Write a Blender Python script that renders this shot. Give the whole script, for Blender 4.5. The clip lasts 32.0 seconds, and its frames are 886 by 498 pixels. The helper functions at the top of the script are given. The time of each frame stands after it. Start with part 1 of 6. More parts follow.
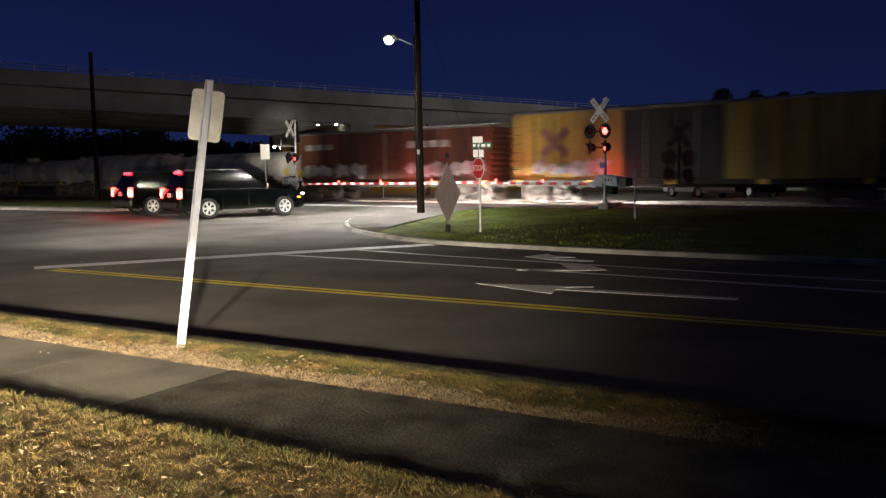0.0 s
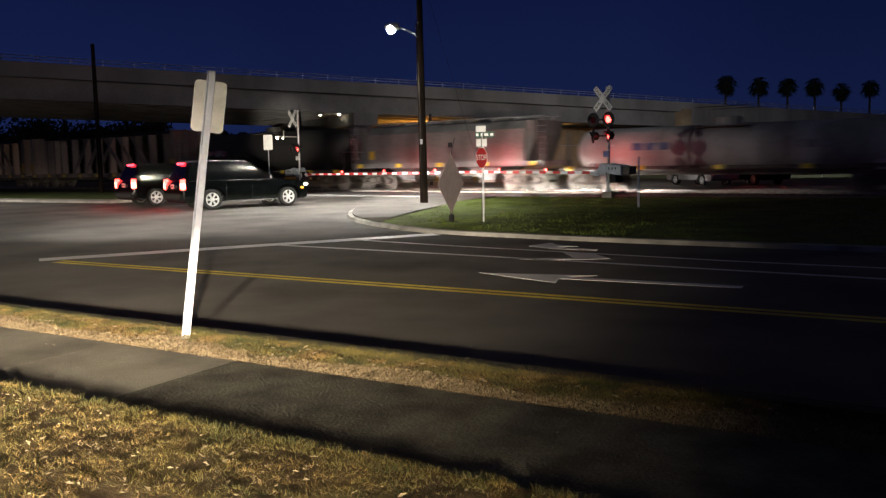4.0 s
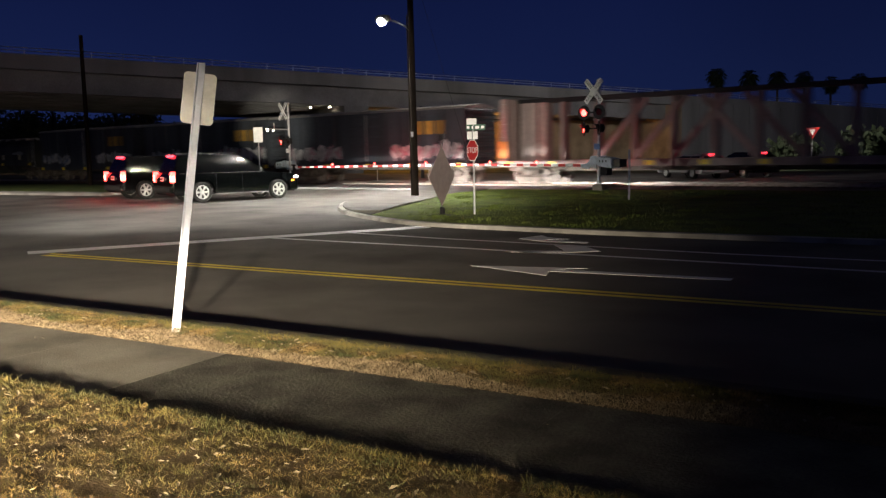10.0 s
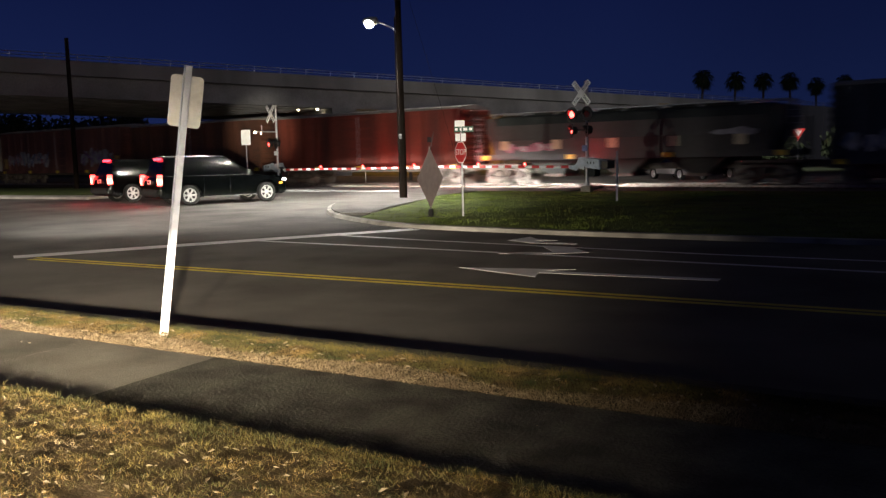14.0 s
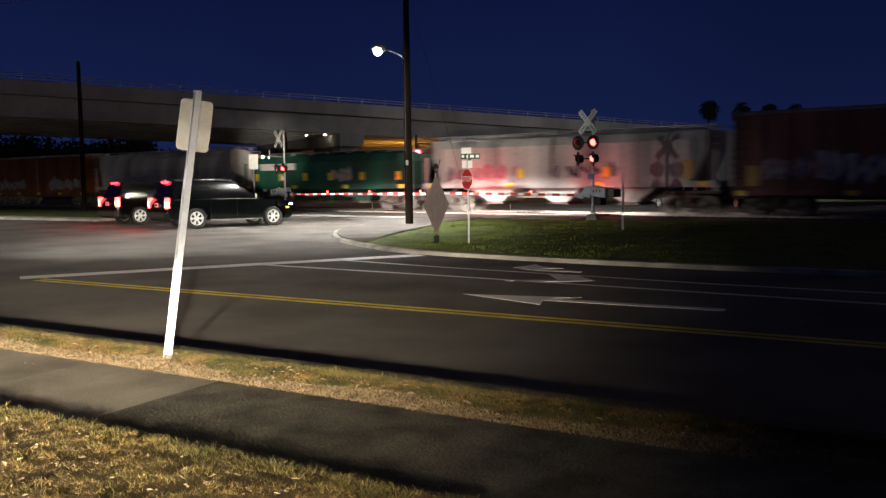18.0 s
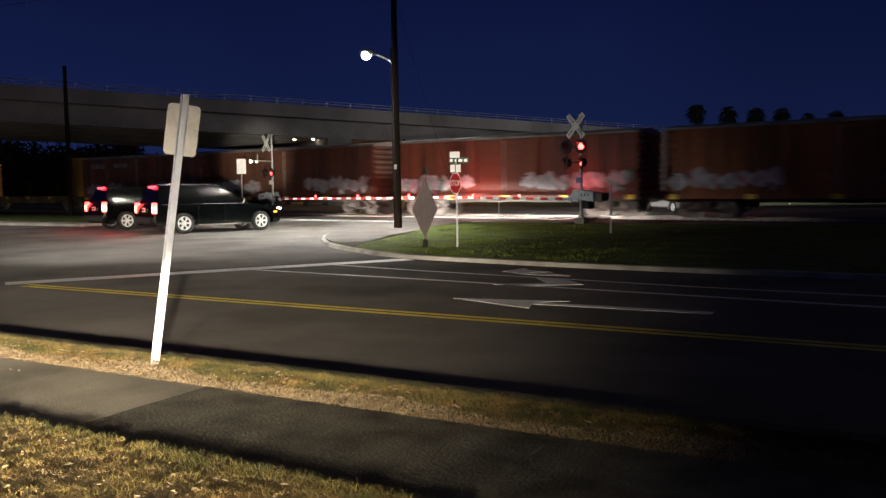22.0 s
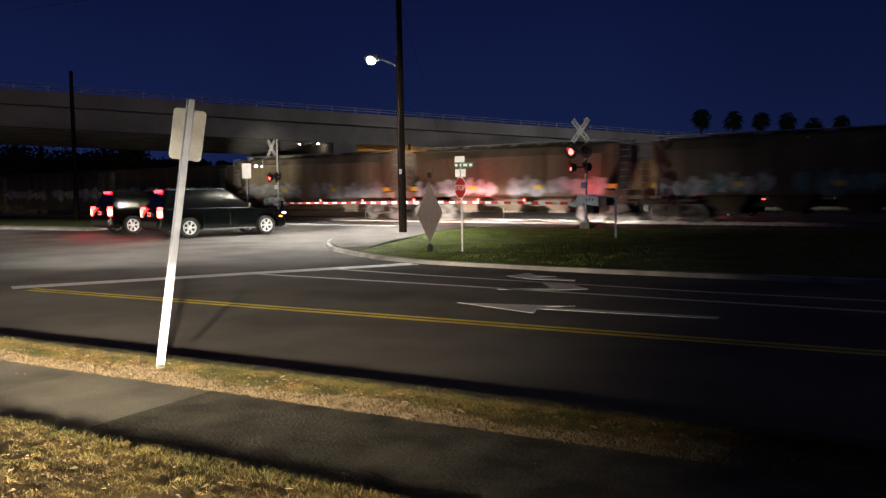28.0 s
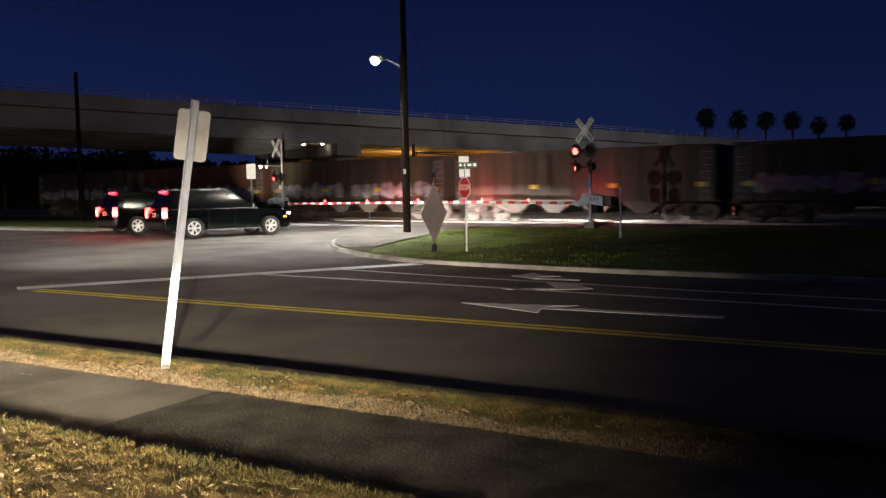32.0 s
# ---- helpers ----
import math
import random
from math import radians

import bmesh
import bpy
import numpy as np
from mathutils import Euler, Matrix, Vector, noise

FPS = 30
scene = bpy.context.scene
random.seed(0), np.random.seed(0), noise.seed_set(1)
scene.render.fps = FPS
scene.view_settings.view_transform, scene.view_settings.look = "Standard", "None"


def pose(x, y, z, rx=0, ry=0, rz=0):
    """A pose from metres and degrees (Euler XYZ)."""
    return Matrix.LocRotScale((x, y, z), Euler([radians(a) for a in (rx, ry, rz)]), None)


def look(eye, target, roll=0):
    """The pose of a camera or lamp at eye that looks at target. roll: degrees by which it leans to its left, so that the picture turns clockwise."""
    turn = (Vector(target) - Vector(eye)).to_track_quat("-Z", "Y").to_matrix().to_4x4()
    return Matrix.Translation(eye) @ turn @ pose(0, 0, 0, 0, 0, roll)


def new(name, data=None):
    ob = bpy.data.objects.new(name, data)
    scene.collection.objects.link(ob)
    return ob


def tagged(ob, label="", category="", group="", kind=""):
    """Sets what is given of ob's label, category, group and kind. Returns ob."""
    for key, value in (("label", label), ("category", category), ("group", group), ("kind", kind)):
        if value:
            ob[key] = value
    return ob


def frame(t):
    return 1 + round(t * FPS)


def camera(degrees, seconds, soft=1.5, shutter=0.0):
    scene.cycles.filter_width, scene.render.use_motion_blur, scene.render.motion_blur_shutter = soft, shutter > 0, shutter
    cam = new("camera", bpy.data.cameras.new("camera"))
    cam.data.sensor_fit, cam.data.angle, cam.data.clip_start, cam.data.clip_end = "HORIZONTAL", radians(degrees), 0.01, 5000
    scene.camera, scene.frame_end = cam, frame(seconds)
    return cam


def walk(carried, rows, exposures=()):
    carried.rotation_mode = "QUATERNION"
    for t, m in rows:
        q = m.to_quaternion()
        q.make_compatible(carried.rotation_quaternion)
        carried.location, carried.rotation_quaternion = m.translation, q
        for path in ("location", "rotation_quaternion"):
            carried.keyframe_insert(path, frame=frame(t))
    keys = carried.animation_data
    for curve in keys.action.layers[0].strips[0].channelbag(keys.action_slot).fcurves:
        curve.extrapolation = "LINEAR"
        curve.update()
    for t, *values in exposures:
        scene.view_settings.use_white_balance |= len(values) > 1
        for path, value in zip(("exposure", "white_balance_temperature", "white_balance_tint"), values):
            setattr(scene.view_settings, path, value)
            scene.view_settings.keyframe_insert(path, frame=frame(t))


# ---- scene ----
# ---- camera and its walk ----
cam = camera(56.8, 32.0, soft=1.35, shutter=0.7)
walk(cam, [
    (0.0, pose(0, 0, 1.7, 84.652, 0.760, 30.225)),
    (0.5, pose(0, 0, 1.7, 84.830, 0.822, 30.542)),
    (1.0, pose(0, 0, 1.7, 84.584, 0.831, 30.750)),
    (1.5, pose(0, 0, 1.7, 84.445, 0.872, 30.969)),
    (2.0, pose(0, 0, 1.7, 84.213, 0.964, 30.919)),
    (2.5, pose(0, 0, 1.7, 84.188, 0.885, 30.687)),
    (3.0, pose(0, 0, 1.7, 84.108, 0.885, 30.571)),
    (3.5, pose(0, 0, 1.7, 84.046, 1.004, 30.570)),
    (5.5, pose(0, 0, 1.7, 83.629, 1.332, 29.980)),
    (6.0, pose(0, 0, 1.7, 83.619, 1.209, 30.027)),
    (6.5, pose(0, 0, 1.7, 83.591, 1.335, 29.806)),
    (7.0, pose(0, 0, 1.7, 83.726, 1.434, 29.660)),
    (7.5, pose(0, 0, 1.7, 83.894, 1.500, 29.721)),
    (8.0, pose(0, 0, 1.7, 83.815, 1.132, 29.664)),
    (8.5, pose(0, 0, 1.7, 83.700, 1.060, 29.810)),
    (9.0, pose(0, 0, 1.7, 83.548, 1.062, 29.806)),
    (9.5, pose(0, 0, 1.7, 83.566, 1.152, 29.754)),
    (10.0, pose(0, 0, 1.7, 83.413, 1.080, 29.806)),
    (10.5, pose(0, 0, 1.7, 83.491, 1.266, 29.915)),
    (11.0, pose(0, 0, 1.7, 83.547, 1.207, 29.668)),
    (11.5, pose(0, 0, 1.7, 83.394, 1.145, 29.805)),
    (12.0, pose(0, 0, 1.7, 83.424, 1.268, 30.033)),
    (12.5, pose(0, 0, 1.7, 83.669, 1.217, 29.948)),
    (13.0, pose(0, 0, 1.7, 83.565, 1.128, 29.625)),
    (13.5, pose(0, 0, 1.7, 83.484, 1.096, 29.245)),
    (14.0, pose(0, 0, 1.7, 83.537, 1.278, 28.994)),
    (14.5, pose(0, 0, 1.7, 83.747, 1.399, 29.144)),
    (16.5, pose(0, 0, 1.7, 85.237, 0.537, 28.731)),
    (17.0, pose(0, 0, 1.7, 85.348, 0.445, 28.922)),
    (17.5, pose(0, 0, 1.7, 85.376, 0.612, 29.407)),
    (18.0, pose(0, 0, 1.7, 85.386, 0.578, 29.436)),
    (18.5, pose(0, 0, 1.7, 85.357, 0.433, 29.079)),
    (19.0, pose(0, 0, 1.7, 85.604, 0.552, 29.062)),
    (19.5, pose(0, 0, 1.7, 85.517, 0.587, 29.008)),
    (20.0, pose(0, 0, 1.7, 85.633, 0.582, 28.935)),
    (20.5, pose(0, 0, 1.7, 85.686, 0.712, 28.800)),
    (21.0, pose(0, 0, 1.7, 85.540, 0.878, 28.928)),
    (21.5, pose(0, 0, 1.7, 85.529, 0.913, 28.892)),
    (22.0, pose(0, 0, 1.7, 85.665, 0.702, 28.631)),
    (22.5, pose(0, 0, 1.7, 85.820, 0.539, 28.484)),
    (23.0, pose(0, 0, 1.7, 85.922, 0.459, 28.579)),
    (23.5, pose(0, 0, 1.7, 85.866, 0.499, 28.664)),
    (24.0, pose(0, 0, 1.7, 85.929, 0.462, 28.634)),
    (24.5, pose(0, 0, 1.7, 86.064, 0.573, 28.593)),
    (25.0, pose(0, 0, 1.7, 86.071, 0.591, 28.529)),
    (25.5, pose(0, 0, 1.7, 86.079, 0.678, 28.540)),
    (27.5, pose(0, 0, 1.7, 86.101, 0.560, 28.869)),
    (28.0, pose(0, 0, 1.7, 85.988, 0.680, 28.973)),
    (28.5, pose(0, 0, 1.7, 85.917, 0.759, 29.064)),
    (29.0, pose(0, 0, 1.7, 85.881, 0.770, 29.277)),
    (29.5, pose(0, 0, 1.7, 85.929, 0.691, 29.347)),
    (30.0, pose(0, 0, 1.7, 85.918, 0.736, 29.410)),
    (30.5, pose(0, 0, 1.7, 86.040, 0.858, 29.506)),
    (31.0, pose(0, 0, 1.7, 86.198, 0.905, 29.509)),
    (31.5, pose(0, 0, 1.7, 86.153, 0.769, 29.443)),
    (32.0, pose(0, 0, 1.7, 85.989, 0.815, 29.269)),
], exposures=[(0.0, 0.0), (32.0, 0.0)])

# ---- world and large lights ----
night = bpy.data.worlds.new("dusk_sky")
scene.world = night
night.use_nodes = True
wn, wl = night.node_tree.nodes, night.node_tree.links
wn.clear()
w_out, w_bg = wn.new("ShaderNodeOutputWorld"), wn.new("ShaderNodeBackground")
w_tc, w_sep, w_ramp = wn.new("ShaderNodeTexCoord"), wn.new("ShaderNodeSeparateXYZ"), wn.new("ShaderNodeValToRGB")
wl.new(w_tc.outputs["Generated"], w_sep.inputs[0])
wl.new(w_sep.outputs["Z"], w_ramp.inputs[0])
w_ramp.color_ramp.elements[0].position, w_ramp.color_ramp.elements[0].color = 0.0, (0.0100, 0.0190, 0.080, 1)
w_ramp.color_ramp.elements[1].position, w_ramp.color_ramp.elements[1].color = 0.30, (0.0032, 0.0058, 0.042, 1)
w_top = w_ramp.color_ramp.elements.new(0.62)
w_top.color = (0.0130, 0.0138, 0.0158, 1)
w_noise, w_mix = wn.new("ShaderNodeTexNoise"), wn.new("ShaderNodeMix")
w_noise.inputs["Scale"].default_value = 3.0
w_mix.data_type, w_mix.blend_type = "RGBA", "MULTIPLY"
w_mix.inputs["Factor"].default_value = 0.35
wl.new(w_tc.outputs["Generated"], w_noise.inputs["Vector"])
wl.new(w_ramp.outputs["Color"], w_mix.inputs["A"])
wl.new(w_noise.outputs["Fac"], w_mix.inputs["B"])
# the afterglow is stronger towards -x
w_side, w_dim = wn.new("ShaderNodeMapRange"), wn.new("ShaderNodeMix")
w_side.inputs["From Min"].default_value, w_side.inputs["From Max"].default_value = -0.75, 0.05
w_side.inputs["To Min"].default_value, w_side.inputs["To Max"].default_value = 1.0, 0.74
wl.new(w_sep.outputs["X"], w_side.inputs["Value"])
w_dim.data_type, w_dim.blend_type = "RGBA", "MULTIPLY"
w_dim.inputs["Factor"].default_value = 1.0
wl.new(w_mix.outputs["Result"], w_dim.inputs["A"])
wl.new(w_side.outputs["Result"], w_dim.inputs["B"])
wl.new(w_dim.outputs["Result"], w_bg.inputs["Color"])
w_bg.inputs["Strength"].default_value = 1.0
wl.new(w_bg.outputs[0], w_out.inputs[0])


def lamp(name, kind, power, colour, m, size=0.1, spot=None, blend=0.5, flat=1.0):
    data = bpy.data.lights.new(name, kind)
    data.energy, data.color = power, colour
    if kind in ("SPOT", "POINT"):
        data.shadow_soft_size = size
    if spot:
        data.spot_size, data.spot_blend = radians(spot), blend
    ob = new(name, data)
    ob.matrix_world = m @ Matrix.Diagonal((1.0, flat, 1.0, 1.0))
    return ob


# headlamps of the vehicle that stands behind the camera, on the lawn's edge: wide flat beams
for hx, hy in ((1.05, -1.75), (-0.15, -2.75)):
    lamp("headlamp_beam", "SPOT", 5000, (1.0, 0.83, 0.58), look((hx, hy, 0.92), (hx - 9.45, hy + 3.1, -0.7)), 0.1, 118, 1.0, 0.125)
    lamp("headlamp_beam", "SPOT", 2600, (1.0, 0.86, 0.66), look((hx, hy, 0.92), (hx - 8.6, hy + 5.2, 0.8)), 0.1, 84, 1.0, 0.3)
    lamp("headlamp_beam", "SPOT", 7000, (1.0, 0.87, 0.68), look((hx, hy, 0.92), (hx - 8.6, hy + 5.6, 0.56)), 0.08, 76, 1.0, 0.085)
    lamp("headlamp_beam", "SPOT", 10500, (1.0, 0.83, 0.6), look((hx, hy, 0.92), (hx - 7.7, hy + 6.5, 0.33)), 0.1, 82, 1.0, 0.085)
# narrow spots added at one headlamp, brighten signs in place of retroreflection
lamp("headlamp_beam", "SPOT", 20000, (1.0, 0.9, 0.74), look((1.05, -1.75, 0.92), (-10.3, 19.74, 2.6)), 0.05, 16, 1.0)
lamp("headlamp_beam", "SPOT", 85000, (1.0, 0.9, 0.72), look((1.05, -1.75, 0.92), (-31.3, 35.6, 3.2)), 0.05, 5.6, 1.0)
# lit head of the street lamp on the utility pole
lamp("street_light", "SPOT", 8500, (1.0, 0.94, 0.84), look((-18.15, 27.1, 6.55), (-20.4, 24.9, 0)), 0.12, 142, 0.8)
# street lamp on the near side of the road, outside the view
lamp("street_light", "SPOT", 9000, (1.0, 0.95, 0.86), look((-18.9, 7.0, 7.7), (-18.3, 19.9, 0.25)), 0.12, 62, 1.0)
# unseen street lamp added down the road, to brighten its left end
lamp("street_light", "SPOT", 16000, (1.0, 0.9, 0.78), look((-47, 13, 8.0), (-46.5, 14.5, 0)), 0.15, 135, 0.8)
# headlamps of the waiting vehicles: low flat beams
for fx, fy, head, power in ((-23.6, 27.54, 68, 14000), (-29.15, 28.69, 74, 5000)):
    hc, hs_ = math.cos(radians(head)), math.sin(radians(head))
    for off in (-0.75, 0.75):
        ex, ey = fx + 0.25 * hc - off * hs_, fy + 0.25 * hs_ + off * hc
        lamp("vehicle_beam", "SPOT", power, (1.0, 0.95, 0.88), look((ex, ey, 0.95), (ex + 10 * hc, ey + 10 * hs_, 0.0)), 0.06, 66, 1.0, 0.30)
# added red points beside the train and traffic lights, for the red lamps' glow
for qx, qy, qz, power in ((-13.3, 37.7, 1.6, 45), (-19.8, 38.3, 1.3, 130), (-25.4, 39.0, 1.3, 50), (-29.0, 49.4, 3.7, 90)):
    lamp("red_glow_fill", "POINT", power, (1.0, 0.06, 0.07), pose(qx, qy, qz), 0.12)
# tail lamps of the waiting vehicles
for qx, qy in ((-26.0, 21.9), (-30.75, 23.4)):
    lamp("tail_lamp_light", "POINT", 60, (1.0, 0.05, 0.04), pose(qx, qy, 0.95), 0.15)
# sodium lamps under the overpass
for px, py, power in ((-49.15, 80.95, 2300), (-41.3, 84.4, 420)):
    lamp("underpass_light", "POINT", power, (1.0, 0.40, 0.05), pose(px, py, 4.4), 0.3)
# added spots without fixtures, brighten the overpass, route signs and retaining wall
lamp("backdrop_fill", "SPOT", 90, (1.0, 0.94, 0.9), look((-44, 28, 9.5), (-60, 47, 11.0)), 0.3, 130, 1.0, 0.12)
lamp("backdrop_fill", "SPOT", 2000, (1.0, 0.93, 0.85), look((-20.5, 44.3, 9.0), (-22.5, 46.2, 0)), 0.3, 125, 0.5)
lamp("backdrop_fill", "SPOT", 2200, (1.0, 0.89, 0.82), look((-26, 60, 10.0), (-44, 76, 5.0)), 0.3, 150, 0.6)
lamp("backdrop_fill", "SPOT", 6500, (1.0, 0.93, 0.85), look((-11, 67, 9.0), (-12, 92, 1.0)), 0.3, 140, 0.7)


# ---- materials ----
def mat(name, base, rough=0.6, metal=0.0, var=0.3, scale=2.0, bump=0.15, bscale=40.0, emit=None, strength=0.0, dark=None, streak=False, rnd=0.0, spec=0.5):
    m = bpy.data.materials.new(name)
    m.use_nodes = True
    nt = m.node_tree
    n, l = nt.nodes, nt.links
    b = n["Principled BSDF"]
    b.inputs["Roughness"].default_value, b.inputs["Metallic"].default_value = rough, metal
    b.inputs["Specular IOR Level"].default_value = spec
    tc = n.new("ShaderNodeTexCoord")
    vec = tc.outputs["Object"]
    if streak:
        mp = n.new("ShaderNodeMapping")
        mp.inputs["Scale"].default_value = (1.0, 1.0, 0.12)
        l.new(vec, mp.inputs["Vector"])
        vec = mp.outputs["Vector"]
    a, c = n.new("ShaderNodeTexNoise"), n.new("ShaderNodeTexNoise")
    a.inputs["Scale"].default_value, a.inputs["Detail"].default_value = scale, 6
    c.inputs["Scale"].default_value, c.inputs["Detail"].default_value = bscale, 4
    l.new(vec, a.inputs["Vector"])
    l.new(tc.outputs["Object"], c.inputs["Vector"])
    ramp = n.new("ShaderNodeValToRGB")
    lo = dark or tuple(x * (1 - var) for x in base)
    hi = tuple(min(1, x * (1 + 0.5 * var)) for x in base)
    ramp.color_ramp.elements[0].position, ramp.color_ramp.elements[1].position = 0.34, 0.66
    ramp.color_ramp.elements[0].color, ramp.color_ramp.elements[1].color = (*lo, 1), (*hi, 1)
    l.new(a.outputs["Fac"], ramp.inputs[0])
    mix = n.new("ShaderNodeMix")
    mix.data_type, mix.blend_type = "RGBA", "OVERLAY"
    mix.inputs["Factor"].default_value = min(0.6, var)
    l.new(ramp.outputs["Color"], mix.inputs["A"])
    l.new(c.outputs["Fac"], mix.inputs["B"])
    col = mix.outputs["Result"]
    if rnd:
        oi, hs = n.new("ShaderNodeObjectInfo"), n.new("ShaderNodeHueSaturation")
        mr = n.new("ShaderNodeMapRange")
        mr.inputs["To Min"].default_value, mr.inputs["To Max"].default_value = 1 - rnd, 1 + rnd
        l.new(oi.outputs["Random"], mr.inputs["Value"])
        l.new(mr.outputs["Result"], hs.inputs["Value"])
        l.new(col, hs.inputs["Color"])
        col = hs.outputs["Color"]
    l.new(col, b.inputs["Base Color"])
    if bump:
        bp = n.new("ShaderNodeBump")
        bp.inputs["Strength"].default_value, bp.inputs["Distance"].default_value = bump, 0.02
        l.new(c.outputs["Fac"], bp.inputs["Height"])
        l.new(bp.outputs["Normal"], b.inputs["Normal"])
    if emit:
        b.inputs["Emission Color"].default_value, b.inputs["Emission Strength"].default_value = (*emit, 1), strength
    return m


def glass(name, tint=(0.0012, 0.0014, 0.0016), rough=0.11):
    m = bpy.data.materials.new(name)
    m.use_nodes = True
    b = m.node_tree.nodes["Principled BSDF"]
    b.inputs["Base Color"].default_value, b.inputs["Roughness"].default_value = (*tint, 1), rough
    b.inputs["Specular IOR Level"].default_value = 0.5
    return m


ASPHALT = mat("asphalt", (0.14, 0.133, 0.122), 0.85, var=0.45, scale=0.5, bump=0.5, bscale=120)
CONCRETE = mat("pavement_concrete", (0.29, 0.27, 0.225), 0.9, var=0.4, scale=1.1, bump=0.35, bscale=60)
CONCRETE_PAD = mat("corner_concrete", (0.135, 0.13, 0.118), 0.9, var=0.4, scale=0.9, bump=0.35, bscale=60)
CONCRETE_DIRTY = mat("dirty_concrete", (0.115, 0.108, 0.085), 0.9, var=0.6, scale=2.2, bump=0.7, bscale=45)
# near kerb's base colour, much darker than the island kerb's
KERB_DARK = mat("dark_kerb_concrete", (0.065, 0.062, 0.056), 0.9, var=0.5, scale=2.5, bump=0.6, bscale=40)
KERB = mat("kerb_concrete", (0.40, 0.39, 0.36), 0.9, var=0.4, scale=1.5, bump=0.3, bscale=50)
BRIDGE = mat("bridge_concrete", (0.27, 0.27, 0.275), 0.9, var=0.35, scale=0.25, bump=0.2, bscale=12, streak=True)
BRIDGE_STEEL = mat("painted_girder", (0.26, 0.26, 0.27), 0.75, var=0.3, scale=0.3, bump=0.1, bscale=10)
SOIL = mat("dry_soil", (0.13, 0.09, 0.048), 0.95, var=0.5, scale=2.5, bump=0.6, bscale=60)
DARK_GRASS = mat("far_ground", (0.035, 0.05, 0.022), 0.95, var=0.5, scale=0.2, bump=0.5, bscale=6)
TURF = mat("turf", (0.10, 0.145, 0.020), 0.95, var=0.5, scale=1.2, bump=0.7, bscale=30)
BLADE = mat("grass_blades", (0.15, 0.21, 0.026), 0.8, var=0.55, scale=0.8, bump=0)
BLADE_OLIVE = mat("olive_grass_blades", (0.165, 0.13, 0.04), 0.85, var=0.5, scale=5, bump=0, dark=(0.05, 0.06, 0.018))
BLADE_DRY = mat("dry_grass_blades", (0.285, 0.19, 0.07), 0.85, var=0.45, scale=6, bump=0, dark=(0.09, 0.065, 0.025))
BLADE_STRAW = mat("straw_grass_blades", (0.38, 0.295, 0.185), 0.85, var=0.35, scale=7, bump=0, dark=(0.22, 0.16, 0.09))
LEAF = mat("fallen_leaves", (0.34, 0.27, 0.18), 0.8, var=0.5, scale=9, bump=0)
PAINT_W = mat("white_road_paint", (0.95, 0.95, 0.93), 0.45, var=0.14, scale=2.0, bump=0.3, bscale=90, spec=0.9)
PAINT_Y = mat("yellow_road_paint", (1.0, 0.74, 0.12), 0.7, var=0.22, scale=2.0, bump=0.3, bscale=90)
STEEL = mat("galvanised_steel", (0.55, 0.56, 0.57), 0.5, 0.6, var=0.25, scale=6, bump=0.05)
POST_W = mat("white_post_paint", (0.66, 0.69, 0.76), 0.5, var=0.12, scale=5, bump=0.05)
SIGN_BACK = mat("aluminium_sign_back", (0.68, 0.67, 0.62), 0.55, 0.1, var=0.2, scale=4, bump=0.03)
WHITE = mat("white_sheeting", (0.9, 0.9, 0.89), 0.5, var=0.08, scale=6, bump=0)
BLACK = mat("black_paint", (0.012, 0.012, 0.013), 0.55, var=0.3, scale=5, bump=0.05)
RED = mat("red_sheeting", (0.55, 0.03, 0.03), 0.5, var=0.12, scale=6, bump=0)
GREEN = mat("green_sheeting", (0.006, 0.08, 0.04), 0.5, var=0.12, scale=6, bump=0)
CREAM = mat("cream_sheeting", (0.62, 0.56, 0.36), 0.5, var=0.15, scale=5, bump=0)
FADED_PLATE = mat("faded_yellow_sheeting", (0.62, 0.42, 0.12), 0.5, var=0.2, scale=4, bump=0)
REFLECT = mat("reflective_yellow_sheeting", (0.95, 0.72, 0.06), 0.4, var=0.08, scale=6, bump=0)
YELLOW = mat("yellow_sheeting", (0.85, 0.55, 0.03), 0.45, var=0.12, scale=6, bump=0)
ORANGE_CLOTH = mat("grey_cloth", (0.27, 0.215, 0.205), 0.8, var=0.12, scale=6, bump=0.1)
WOOD = mat("weathered_pole_wood", (0.018, 0.013, 0.010), 0.9, var=0.4, scale=3, bump=0.4, bscale=25, streak=True, spec=0.1)
RUBBER = mat("tyre_rubber", (0.02, 0.02, 0.02), 0.85, var=0.3, scale=8, bump=0.2)
CHROME = mat("bright_alloy", (0.75, 0.76, 0.78), 0.25, 0.9, var=0.1, scale=6, bump=0)
ALLOY = mat("satin_alloy", (0.62, 0.62, 0.62), 0.5, 0.35, var=0.15, scale=8, bump=0)
CAR_BLACK = mat("black_car_paint", (0.002, 0.0026, 0.003), 0.07, 0.0, var=0.1, scale=2, bump=0, spec=0.5)
CAR_BROWN = mat("dark_car_paint", (0.0022, 0.0018, 0.002), 0.1, 0.0, var=0.1, scale=2, bump=0, spec=0.4)
CAR_WHITE = mat("white_car_paint", (0.27, 0.27, 0.27), 0.3, 0.0, var=0.05, scale=2, bump=0)
GLASS = glass("tinted_glass")
TAIL = mat("tail_lamp", (0.5, 0.02, 0.015), 0.3, var=0.05, bump=0, emit=(1.0, 0.035, 0.03), strength=17)
TAIL_CORE = mat("tail_lamp_core", (0.9, 0.5, 0.4), 0.3, var=0.05, bump=0, emit=(1.0, 0.42, 0.24), strength=9)
BRAKE = mat("brake_lamp", (0.6, 0.02, 0.02), 0.3, var=0.05, bump=0, emit=(1.0, 0.03, 0.05), strength=9)
